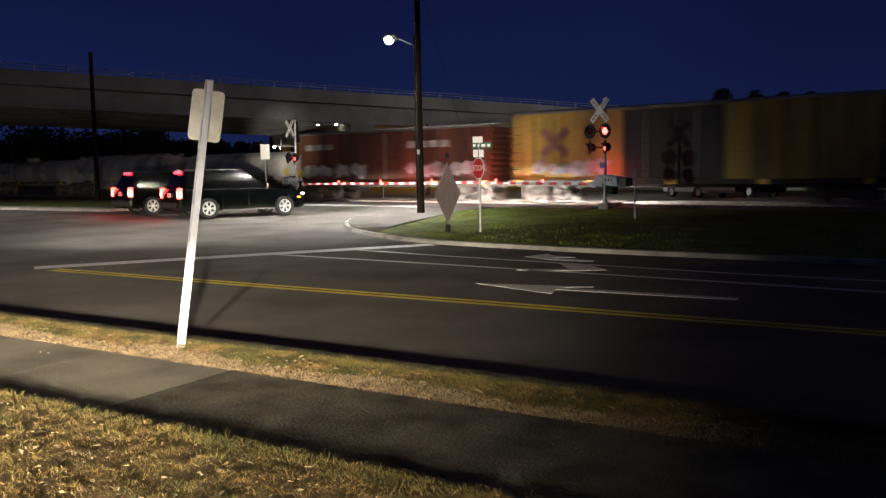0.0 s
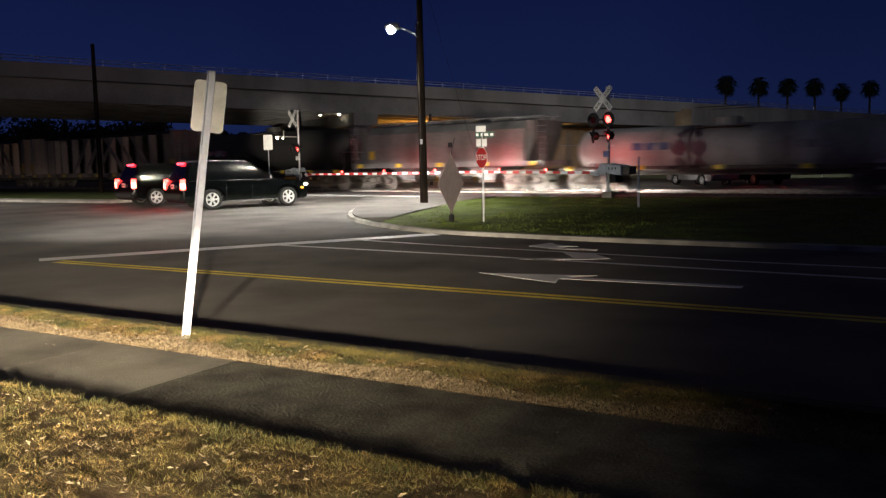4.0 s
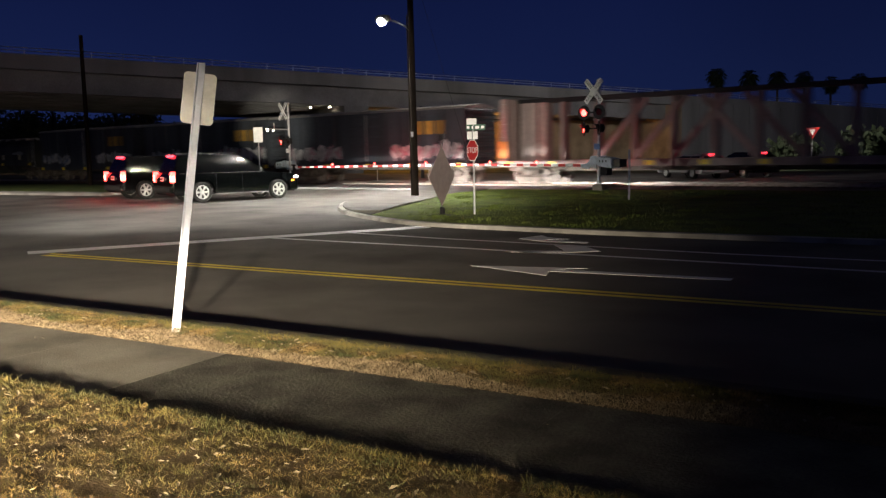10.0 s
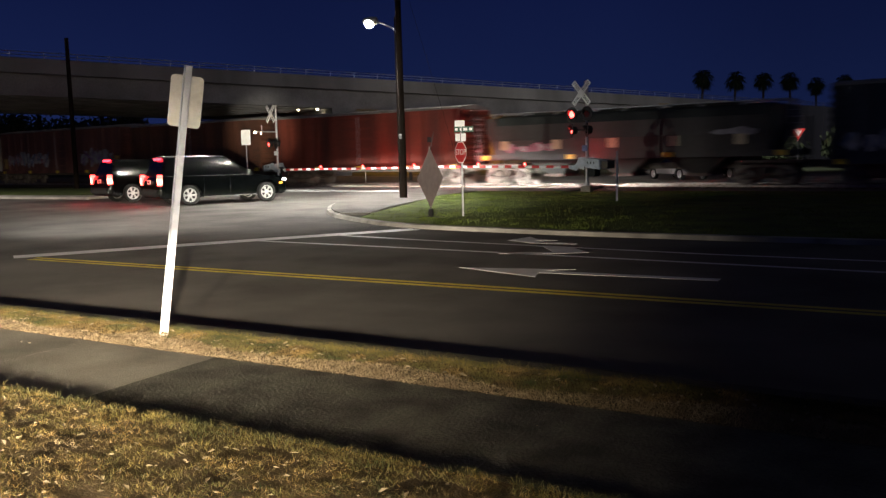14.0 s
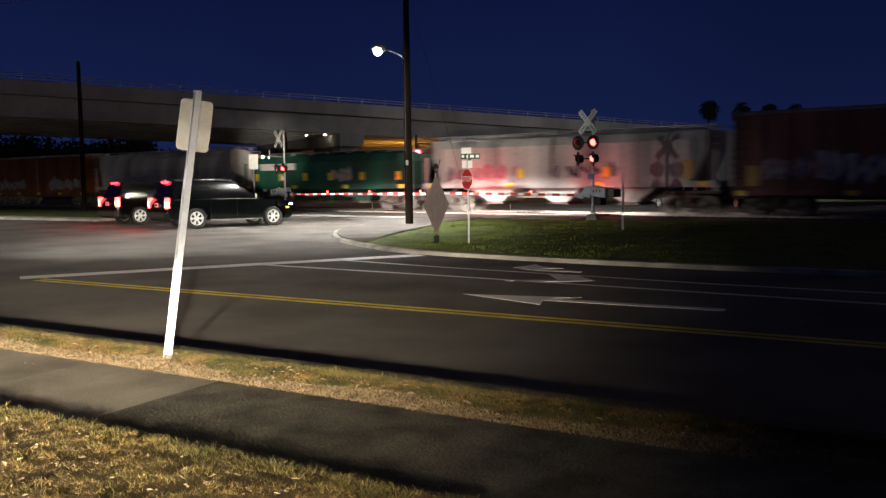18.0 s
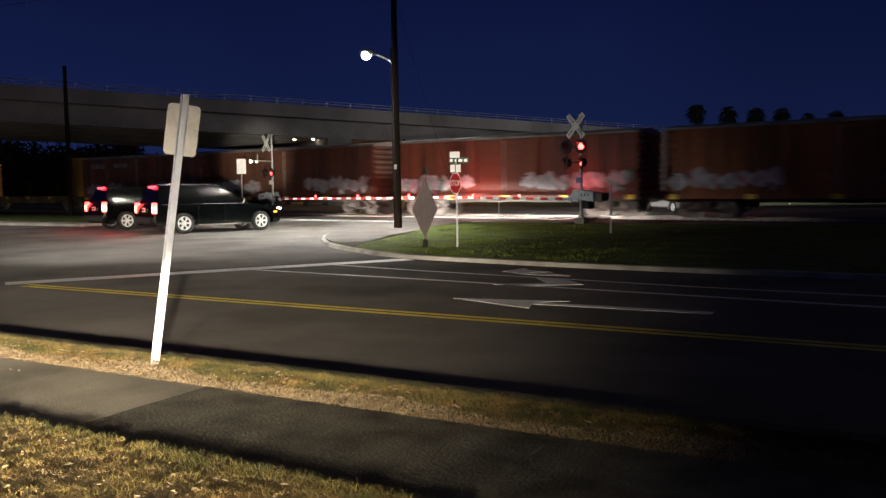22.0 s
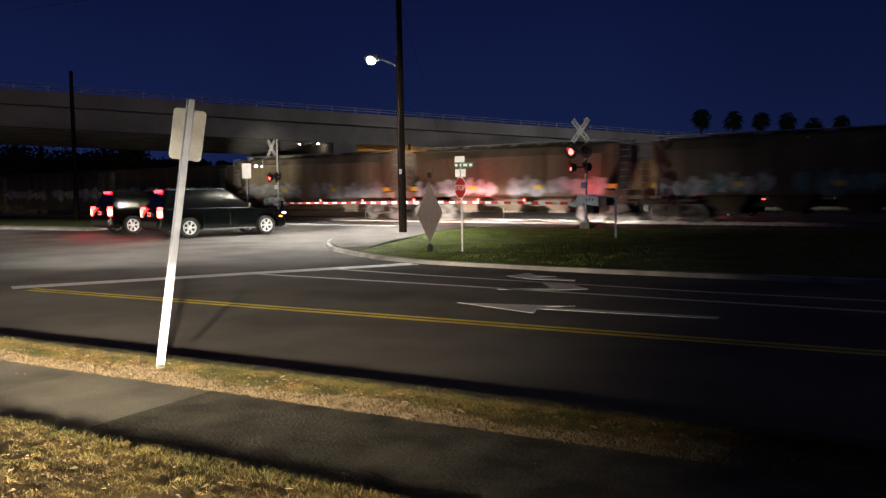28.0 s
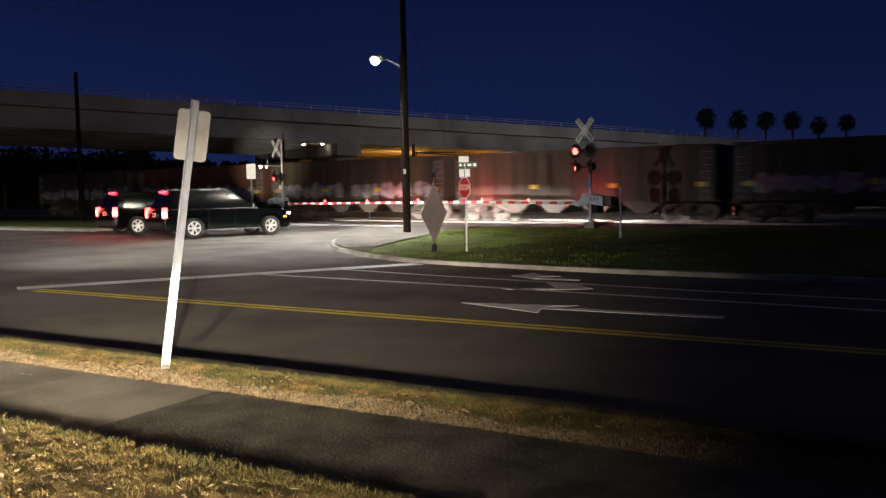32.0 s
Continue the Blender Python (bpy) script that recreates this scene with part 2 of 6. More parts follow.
HEADLAMP = mat("headlamp_glow", (0.9, 0.9, 0.85), 0.3, var=0.02, bump=0, emit=(1.0, 0.93, 0.82), strength=12)
AMBER = mat("amber_lamp", (0.8, 0.35, 0.03), 0.3, var=0.05, bump=0, emit=(1.0, 0.35, 0.03), strength=3)
RED_ON = mat("red_signal_glow", (0.7, 0.03, 0.03), 0.3, var=0.05, bump=0, emit=(1.0, 0.03, 0.025), strength=24)
RED_TRAFFIC = mat("red_traffic_glow", (0.7, 0.02, 0.04), 0.3, var=0.05, bump=0, emit=(1.0, 0.006, 0.014), strength=30)
RED_CORE = mat("red_lamp_core", (0.9, 0.4, 0.4), 0.3, var=0.05, bump=0, emit=(1.0, 0.22, 0.28), strength=14)
GREEN_ON = mat("green_traffic_glow", (0.02, 0.6, 0.45), 0.3, var=0.05, bump=0, emit=(0.02, 1.0, 0.7), strength=8)
RED_OFF = mat("dark_red_lens", (0.06, 0.006, 0.006), 0.2, var=0.1, bump=0)
LAMP_ON = mat("street_lamp_glow", (1, 1, 1), 0.3, var=0.02, bump=0, emit=(0.95, 0.98, 1.0), strength=120)
FAR_LAMP = mat("far_lamp_glow", (1, 1, 1), 0.3, var=0.02, bump=0, emit=(1.0, 0.86, 0.6), strength=25)
SODIUM = mat("sodium_lamp_glow", (1, 0.5, 0.1), 0.3, var=0.02, bump=0, emit=(1.0, 0.5, 0.1), strength=6)
RAIL = mat("rail_steel", (0.32, 0.28, 0.25), 0.4, 0.8, var=0.4, scale=4, bump=0.1)
BALLAST = mat("ballast_stone", (0.17, 0.16, 0.15), 0.95, var=0.5, scale=3, bump=1.0, bscale=18)
TIE = mat("tie_wood", (0.07, 0.055, 0.045), 0.9, var=0.4, scale=3, bump=0.4)
PALM_BARK = mat("palm_bark", (0.10, 0.08, 0.06), 0.9, var=0.3, scale=3, bump=0.4)
FROND = mat("palm_frond", (0.03, 0.05, 0.02), 0.8, var=0.3, scale=1, bump=0)
FOLIAGE = mat("dark_foliage", (0.03, 0.045, 0.018), 0.85, var=0.4, scale=0.5, bump=0)
GREYBOX = mat("grey_gate_paint", (0.50, 0.56, 0.62), 0.5, 0.1, var=0.2, scale=5, bump=0.05)
SOFFIT = mat("buff_abutment_concrete", (0.42, 0.33, 0.22), 0.9, var=0.4, scale=0.4, bump=0.2, bscale=8)


def car_paint(name, base, var=0.4):
    return mat(name, base, 0.62, 0.0, var=var, scale=0.7, bump=0.12, bscale=7, streak=True, dark=tuple(0.45 * c + 0.012 for c in base))


P_YELLOW = car_paint("aged_yellow_paint", (0.50, 0.34, 0.075))
P_BROWN = car_paint("oxide_brown_paint", (0.165, 0.066, 0.038))
P_RED = car_paint("deep_red_paint", (0.22, 0.05, 0.03))
P_FADED = car_paint("faded_red_paint", (0.25, 0.10, 0.08))
P_SLATE = car_paint("dark_grey_green_paint", (0.06, 0.066, 0.061))
P_SOOT = car_paint("sooty_brown_paint", (0.105, 0.083, 0.056))
P_SILL = car_paint("dull_sill_paint", (0.20, 0.135, 0.06))
P_SAND = car_paint("pale_sand_paint", (0.36, 0.29, 0.19))
P_ORANGE = car_paint("faded_orange_paint", (0.31, 0.095, 0.026))
P_RUSTRED = car_paint("worn_rust_red_paint", (0.17, 0.052, 0.026))
P_GREY = car_paint("grey_car_paint", (0.27, 0.27, 0.265))
P_WHITE = car_paint("soiled_white_paint", (0.62, 0.61, 0.58))
P_BLUE = car_paint("slate_blue_paint", (0.06, 0.072, 0.09))
P_BLACK = car_paint("tank_black_paint", (0.028, 0.027, 0.026))
P_GREEN = car_paint("dark_green_paint", (0.02, 0.13, 0.085))
P_DIRT = car_paint("soiled_brown_paint", (0.17, 0.127, 0.075))
P_TAN = car_paint("pale_grey_beam_paint", (0.38, 0.315, 0.29))
P_BULK = car_paint("mustard_paint", (0.50, 0.30, 0.06))
UNDER = mat("running_gear_steel", (0.15, 0.128, 0.108), 0.8, 0.2, var=0.4, scale=3, bump=0.3)
TREAD = mat("wheel_steel", (0.23, 0.205, 0.18), 0.6, 0.3, var=0.3, scale=3, bump=0.1)
GRAF = [mat("spray_" + n, c, 0.6, var=0.35, scale=3, bump=0) for n, c in (
    ("white", (0.55, 0.56, 0.58)), ("pink", (0.48, 0.20, 0.27)), ("blue", (0.12, 0.2, 0.4)), ("teal", (0.12, 0.36, 0.33)), ("silver", (0.40, 0.42, 0.45)), ("purple", (0.25, 0.14, 0.36)), ("black", (0.02, 0.02, 0.02)))]


# ---- mesh helpers ----
class Build:
    """Collects plain faces for one mesh."""

    def __init__(self):
        self.v, self.f = [], []

    def add(self, verts, faces, m=None):
        k = len(self.v)
        self.v += [tuple(m @ Vector(p)) for p in verts] if m else [tuple(p) for p in verts]
        self.f += [tuple(i + k for i in f) for f in faces]
        return self

    def box(self, x0, x1, y0, y1, z0, z1, m=None):
        v = [(x0, y0, z0), (x1, y0, z0), (x1, y1, z0), (x0, y1, z0), (x0, y0, z1), (x1, y0, z1), (x1, y1, z1), (x0, y1, z1)]
        return self.add(v, [(0, 3, 2, 1), (4, 5, 6, 7), (0, 1, 5, 4), (1, 2, 6, 5), (2, 3, 7, 6), (3, 0, 4, 7)], m)

    def rod(self, p, q, r, n=8, r2=None, m=None):
        p, q = Vector(p), Vector(q)
        r2 = r if r2 is None else r2
        turn = (q - p).to_track_quat("Z", "Y").to_matrix()
        ring = [turn @ Vector((math.cos(2 * math.pi * i / n), math.sin(2 * math.pi * i / n), 0)) for i in range(n)]
        v = [p + r * a for a in ring] + [q + r2 * a for a in ring]
        f = [(i, (i + 1) % n, n + (i + 1) % n, n + i) for i in range(n)] + [tuple(range(n))[::-1], tuple(range(n, 2 * n))]
        return self.add(v, f, m)

    def tube(self, pts, r, n=5):
        """One round strand through the points."""
        k = len(self.v)
        for i, p in enumerate(pts):
            d = (Vector(pts[min(i + 1, len(pts) - 1)]) - Vector(pts[max(i - 1, 0)])).to_track_quat("Z", "Y").to_matrix()
            self.v += [tuple(Vector(p) + d @ Vector((r * math.cos(6.2832 * j / n), r * math.sin(6.2832 * j / n), 0))) for j in range(n)]
        self.f += [(k + i * n + j, k + i * n + (j + 1) % n, k + (i + 1) * n + (j + 1) % n, k + (i + 1) * n + j) for i in range(len(pts) - 1) for j in range(n)]
        return self

    def bar(self, p, q, w, h, m=None):
        """A square bar from p to q, w wide (level) and h high."""
        p, q = Vector(p), Vector(q)
        d = (q - p).normalized()
        side = d.cross(Vector((0, 0, 1)))
        side = side.normalized() if side.length > 1e-4 else Vector((0, 1, 0))
        up = side.cross(d)
        c = [side * (sx * w / 2) + up * (sz * h / 2) for sx, sz in ((-1, -1), (1, -1), (1, 1), (-1, 1))]
        v = [p + a for a in c] + [q + a for a in c]
        return self.add(v, [(0, 1, 2, 3)[::-1], (4, 5, 6, 7), (0, 1, 5, 4), (1, 2, 6, 5), (2, 3, 7, 6), (3, 0, 4, 7)], m)

    def prism(self, poly, a0, a1, axis="y", m=None):
        """Extrudes a closed outline: (x, z) along y, (y, z) along x, or (x, y) along z."""
        put = {"y": lambda p, a: (p[0], a, p[1]), "x": lambda p, a: (a, p[0], p[1]), "z": lambda p, a: (p[0], p[1], a)}[axis]
        n = len(poly)
        v = [put(p, a0) for p in poly] + [put(p, a1) for p in poly]
        return self.add(v, [tuple(range(n))[::-1], tuple(range(n, 2 * n))] + [(i, (i + 1) % n, n + (i + 1) % n, n + i) for i in range(n)], m)

    def lathe(self, prof, n=24, axis="z", m=None, ring=False):
        """Turns (radius, height) pairs round an axis."""
        v = []
        for r, h in prof:
            for i in range(n):
                a = 2 * math.pi * i / n
                c, s = r * math.cos(a), r * math.sin(a)
                v.append((c, s, h) if axis == "z" else (h, c, s) if axis == "x" else (s, h, c))
        f = []
        for k in range(len(prof) - 1):
            for i in range(n):
                j = (i + 1) % n
                f.append((k * n + i, k * n + j, (k + 1) * n + j, (k + 1) * n + i))
        if ring:
            k = len(prof) - 1
            f += [(k * n + i, k * n + (i + 1) % n, (i + 1) % n, i) for i in range(n)]
        else:
            f += [tuple(range(n))[::-1], tuple(range((len(prof) - 1) * n, len(prof) * n))]
        return self.add(v, f, m)

    def mesh(self, name, material, bevel=0.0, smooth=False):
        me = bpy.data.meshes.new(name)
        me.from_pydata(self.v, [], self.f)
        bm = bmesh.new()
        bm.from_mesh(me)
        bmesh.ops.recalc_face_normals(bm, faces=bm.faces)
        if bevel:
            bmesh.ops.bevel(bm, geom=[e for e in bm.edges if len(e.link_faces) == 2 and e.calc_face_angle(0) > 0.5], offset=bevel, segments=2, affect="EDGES", clamp_overlap=True)
        if smooth:
            for f in bm.faces:
                f.smooth = True
        bm.to_mesh(me)
        bm.free()
        for one in material if isinstance(material, (list, tuple)) else [material]:
            me.materials.append(one)
        return me


def part(name, build, material, parent=None, label="", bevel=0.0, m=None, smooth=False):
    ob = new(name, build if isinstance(build, bpy.types.Mesh) else build.mesh(name, material, bevel, smooth))
    if parent is not None:
        ob.parent = parent
    if m is not None:
        ob.matrix_basis = m
    if label:
        ob["label"] = label
    return ob


def thing(name, m, label, category, group="", kind=""):
    ob = new(name)
    ob.empty_display_size = 0.2
    ob.matrix_basis = m
    return tagged(ob, label, category, group, kind)


def setting(name, build, material, label="", bevel=0.0):
    return tagged(part(name, build, material, None, "", bevel), label, "", "", "structure")


def lettering(name, text, size, material, parent, m):
    cu = bpy.data.curves.new(name, "FONT")
    cu.body, cu.size, cu.align_x, cu.align_y, cu.extrude = text, size, "CENTER", "CENTER", 0.001
    tmp = bpy.data.objects.new(name, cu)
    scene.collection.objects.link(tmp)
    dg = bpy.context.evaluated_depsgraph_get()
    me = bpy.data.meshes.new_from_object(tmp.evaluated_get(dg))
    bpy.data.objects.remove(tmp)
    me.materials.clear()
    me.materials.append(material)
    return part(name, me, material, parent, "", 0, m)


# ---- ground, roads, kerbs ----
Z_LAWN, Z_WALK, Z_STRIP = 0.09, 0.03, 0.085
g = Build()
g.add([(-900, -300, -0.06), (900, -300, -0.06), (900, 1500, -0.06), (-900, 1500, -0.06)], [(0, 1, 2, 3)])
setting("ground", g, DARK_GRASS, "dark flat ground beyond the roads")
setting("road", Build().box(-220, 120, 5.885, 34.5, -0.3, 0.0), ASPHALT, "dark worn asphalt road and intersection")
setting("highway", Build().box(-260, 160, 0, 16, -0.3, -0.005, pose(-17.36, 45.8, 0, 0, 0, -6.92)), ASPHALT, "dark asphalt highway behind the rails")
setting("lawn", Build().box(-60, 40, -40, 3.58, -0.3, Z_LAWN - 0.02), SOIL, "dry soil of the lawn beside the pavement")
setting("verge", Build().box(-60, 40, 5.05, 5.70, -0.3, Z_WALK - 0.006), SOIL, "narrow soil verge between pavement and kerb")
setting("kerb_near", Build().box(-60, 40, 5.71, 5.88, -0.3, 0.066), KERB_DARK, "dark low concrete kerb")
pav = tagged(new("pavement"), "grey concrete pavement cast in separate slabs", "", "", "structure")
joints = [-22.9, -21.3, -19.7, -18.0, -16.4, -14.8, -13.2, -11.6, -9.95, -8.3, -6.68, -5.08, -1.93, 1.25, 4.4, 7.5, 10.6]
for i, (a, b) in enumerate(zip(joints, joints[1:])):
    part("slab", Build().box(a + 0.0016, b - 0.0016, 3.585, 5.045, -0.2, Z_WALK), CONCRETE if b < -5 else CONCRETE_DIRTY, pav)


def stripe(name, pts, w, material, label, z=0.004):
    b = Build()
    for (x0, y0), (x1, y1) in zip(pts, pts[1:]):
        d = Vector((x1 - x0, y1 - y0)).normalized()
        s = Vector((-d.y, d.x)) * w / 2
        b.add([(x0 - s.x, y0 - s.y, z), (x1 - s.x, y1 - s.y, z), (x1 + s.x, y1 + s.y, z), (x0 + s.x, y0 + s.y, z)], [(0, 1, 2, 3)])
    return setting(name, b, material, label)


stripe("centre_line", [(-13.9, 9.48), (30, 9.48)], 0.125, PAINT_Y, "worn yellow double centre line")
stripe("centre_line", [(-13.8, 9.28), (30, 9.28)], 0.125, PAINT_Y, "worn yellow double centre line")
stripe("stop_line", [(-14.45, 9.40), (-12.05, 13.3), (-9.95, 16.55)], 0.56, PAINT_W, "wide white stop line across the lanes")
stripe("lane_line", [(-11.95, 13.22), (-7.6, 13.02), (-0.8, 12.55), (12, 11.65), (30, 10.6)], 0.15, PAINT_W, "white solid lane line")
stripe("lane_line", [(-11.2, 14.8), (-8.4, 14.36), (-2.6, 13.78), (12, 13.4), (30, 13.2)], 0.13, PAINT_W, "white solid lane line")
arrow = Build().prism([(-5.85, 10.99), (-4.38, 10.47), (-4.5, 10.87), (-2.02, 10.98), (-2.02, 11.17), (-4.5, 11.1), (-4.1, 11.36)], 0.0, 0.004, "z")
setting("lane_arrow", arrow, PAINT_W, "white straight arrow painted in the lane")
arrow = Build().prism([(-5.73, 14.05), (-5.09, 13.98), (-4.6, 13.41), (-5.04, 13.08), (-6.01, 12.78), (-6.08, 12.93), (-5.21, 13.27)], 0.0, 0.004, "z")
setting("lane_arrow", arrow, PAINT_W, "white turn arrow painted in the lane")
arrow = Build().prism([(-6.8, 14.86), (-6.63, 15.61), (-6.36, 15.29), (-5.82, 15.1), (-6.23, 14.87), (-5.29, 14.72), (-5.25, 14.52), (-6.13, 14.52)], 0.0, 0.004, "z")
setting("lane_arrow", arrow, PAINT_W, "white turn arrow painted in the lane")

# grassed corner island with its kerb
ISLAND = [(60, 15.55), (20, 15.7), (4, 15.82), (-0.6, 15.9), (-3.0, 15.94), (-5.15, 16.02), (-6.4, 16.13), (-7.82, 16.32), (-9.2, 16.5), (-10.3, 16.75), (-11.4, 17.22), (-13.0, 18.24), (-14.2, 19.15), (-15.1, 20.0), (-16.1, 21.2), (-17.1, 22.6), (-17.9, 24.0), (-18.6, 26.0), (-19.4, 29.0), (-20.2, 32.4), (-20.2, 33.0)]


def mound(x, y):
    """Height of the island's turf."""
    e = min(math.hypot(x - a, y - b) for a, b in ISLAND)
    return 0.105 + 0.03 * min(1, e / 5.0) + 0.035 * noise.noise(Vector((x * 0.3, y * 0.3, 1.7)))


kb = Build()
inner = []
for i, (x, y) in enumerate(ISLAND):
    a, b = ISLAND[max(0, i - 1)], ISLAND[min(len(ISLAND) - 1, i + 1)]
    d = Vector((b[0] - a[0], b[1] - a[1])).normalized()
    inner.append((x + d.y * 0.17, y - d.x * 0.17))
for i in range(len(ISLAND) - 1):
    (x0, y0), (x1, y1), (u0, v0), (u1, v1) = ISLAND[i], ISLAND[i + 1], inner[i], inner[i + 1]
    kb.add([(x0, y0, 0.0), (x1, y1, 0.0), (x1 * 0.8 + u1 * 0.2, y1 * 0.8 + v1 * 0.2, 0.088), (x0 * 0.8 + u0 * 0.2, y0 * 0.8 + v0 * 0.2, 0.088), (u0, v0, 0.10), (u1, v1, 0.10), (u0, v0, -0.1), (u1, v1, -0.1)], [(0, 1, 2, 3), (3, 2, 5, 4), (4, 5, 7, 6)])
setting("kerb_island", kb, KERB, "pale concrete kerb round the grassed corner")


def inside(x, y, poly):
    k = False
    for (x0, y0), (x1, y1) in zip(poly, poly[1:] + poly[:1]):
        if (y0 > y) != (y1 > y) and x < (x1 - x0) * (y - y0) / (y1 - y0) + x0:
            k = not k
    return k


PAD = [(-13.3, 19.6), (-14.2, 22.2), (-15.0, 25.0), (-16.2, 29.0), (-16.6, 33.0)]
pad_b = Build().prism([p for p in inner if p[0] < -13.0] + PAD[::-1], -0.1, 0.135, "z")
setting("corner_pavement", pad_b, CONCRETE_PAD, "pale concrete pavement at the island's corner")
turf_poly = [p for p in inner if p[0] >= -13.0] + PAD + [(60, 33.0)]
setting("far_pavement", Build().box(-140, -34.2, 26.3, 27.7, -0.3, 0.12), KERB, "pale kerb and pavement across the road")
setting("far_verge", Build().box(-140, -35.0, 27.71, 37.0, -0.3, 0.10), TURF, "dark grass between pavement and rails")
bm = bmesh.new()
bm.faces.new([bm.verts.new((x, y, 0.10)) for x, y in turf_poly])
bmesh.ops.triangulate(bm, faces=bm.faces[:])
for _ in range(4):
    bmesh.ops.subdivide_edges(bm, edges=[e for e in bm.edges if e.calc_length() > 1.6], cuts=1)
    bmesh.ops.triangulate(bm, faces=bm.faces[:])
for v in bm.verts:
    v.co.z = mound(v.co.x, v.co.y) - 0.02
bmesh.ops.recalc_face_normals(bm, faces=bm.faces)
me = bpy.data.meshes.new("island_turf")
bm.to_mesh(me)
bm.free()
me.materials.append(TURF)
tagged(new("island_turf", me), "green mown turf of the corner island", "", "", "structure")


def blades(name, spots, h, w, material, label, lie=0.9):
    """Many single grass blades at (x, y, z)."""
    rng = np.random.default_rng(len(spots))
    p = np.array(spots)
    n = len(p)
    a = rng.uniform(0, 2 * np.pi, n)
    hh = h * rng.uniform(0.45, 1.25, n)
    lean = rng.uniform(0.1, lie, n) * h
    la = rng.uniform(0, 2 * np.pi, n)
    dx, dy = np.cos(a) * w, np.sin(a) * w
    base0, base1 = p.copy(), p.copy()
    base0[:, 0] -= dx; base0[:, 1] -= dy; base1[:, 0] += dx; base1[:, 1] += dy
    tip = p.copy()
    tip[:, 0] += np.cos(la) * lean; tip[:, 1] += np.sin(la) * lean; tip[:, 2] += hh
    verts = np.stack([base0, base1, tip], 1).reshape(-1, 3)
    m = bpy.data.meshes.new(name)
    m.from_pydata(verts.tolist(), [], np.arange(3 * n).reshape(-1, 3).tolist())
    m.materials.append(material)
    return tagged(new(name, m), label, "grass", "", "stuff")


rng = np.random.default_rng(5)
lawn = [(x, y, Z_LAWN - 0.022 + 0.035 * noise.noise(Vector((x * 7, y * 9, 1.0))) + 0.016 * noise.noise(Vector((x * 19, y * 23, 5.0)))) for x, y in zip(-9.5 + 11.5 * rng.random(230000), 0.4 + 3.2 * rng.random(230000))]
lawn = [p for p in lawn if noise.noise(Vector((p[0] * 2.2, p[1] * 3.0, 4.0))) + 0.5 * noise.noise(Vector((p[0] * 9, p[1] * 11, 2.0))) > -0.42]
dry, olive, straw = [], [], []
for p in lawn:
    k = 0.55 * noise.noise(Vector((p[0] * 1.6, p[1] * 2.2, 7.0))) + 0.7 * noise.noise(Vector((p[0] * 8, p[1] * 12, 3.0))) + 0.9 * (rng.random() - 0.5)
    (straw if k > 0.68 else dry if k > -0.12 else olive).append(p)
blades("lawn_grass", dry, 0.022, 0.0027, BLADE_DRY, "short dry brown lawn thatch", 3.0)
blades("lawn_grass", straw, 0.022, 0.0030, BLADE_STRAW, "pale straw thatch in the lawn", 3.0)
blades("lawn_grass", olive, 0.030, 0.0025, BLADE_OLIVE, "short olive-green lawn grass", 1.9)
verge = [(x, y, Z_STRIP - 0.025) for x, y in zip(-16 + 20 * rng.random(150000), 5.03 + 0.69 * rng.random(150000))]
verge = [(x, y, Z_WALK + 0.004 + 0.022 * min(1, max(0, (y - 5.05) / 0.5))) for x, y, z in verge]
straw, dry, olive = [], [], []
for p in verge:
    k = p[1] + 0.07 * math.sin(p[0] * 2.3) + 0.12 * noise.noise(Vector((p[0] * 1.5, p[1] * 3, 0))) + 0.05 * noise.noise(Vector((p[0] * 12, p[1] * 12, 0)))
    (straw if k < 5.30 else dry if noise.noise(Vector((p[0] * 3, p[1] * 4, 9))) > 0.08 else olive).append(p)
blades("verge_grass", straw, 0.022, 0.0017, BLADE_STRAW, "pale straw-coloured thatch along the pavement", 2.0)
blades("verge_grass", dry, 0.024, 0.0019, BLADE_DRY, "short brown grass on the verge", 1.6)
fringe = [(-9.5 + 11.5 * rng.random(), 3.44 + 0.17 * rng.random(), Z_LAWN - 0.03) for i in range(7000)]
fringe = [p for p in fringe if noise.noise(Vector((p[0] * 5, 6.0, 0))) > -0.2]
blades("edge_grass", fringe, 0.052, 0.0032, BLADE_OLIVE, "ragged lawn grass hanging over the pavement's edge", 1.5)
fringe = [(-16 + 20 * rng.random(), 5.60 + 0.13 * rng.random(), 0.045) for i in range(7000)]
fringe = [p for p in fringe if noise.noise(Vector((p[0] * 4, 3.0, 0))) > -0.15]
blades("kerb_grass", fringe, 0.06, 0.0032, BLADE_OLIVE, "ragged grass hanging over the kerb", 1.6)
blades("verge_grass", olive, 0.027, 0.002, BLADE_OLIVE, "short olive-green grass along the kerb")
isl = []
while len(isl) < 70000:
    x, y = -20 + 34 * rng.random(), 15.9 + 17 * rng.random()
    if inside(x, y, turf_poly):
        isl.append((x, y, mound(x, y) - 0.03))
clumps = [p for p in isl if noise.noise(Vector((p[0] * 0.9, p[1] * 0.55, 4.0))) + 0.5 * noise.noise(Vector((p[0] * 2.7, p[1] * 1.6, 8.0))) > 0.22]
blades("island_grass", isl, 0.045, 0.0065, BLADE, "green grass on the corner island")
blades("grass_clumps", clumps, 0.08, 0.007, BLADE, "taller tufts in the corner island's grass")
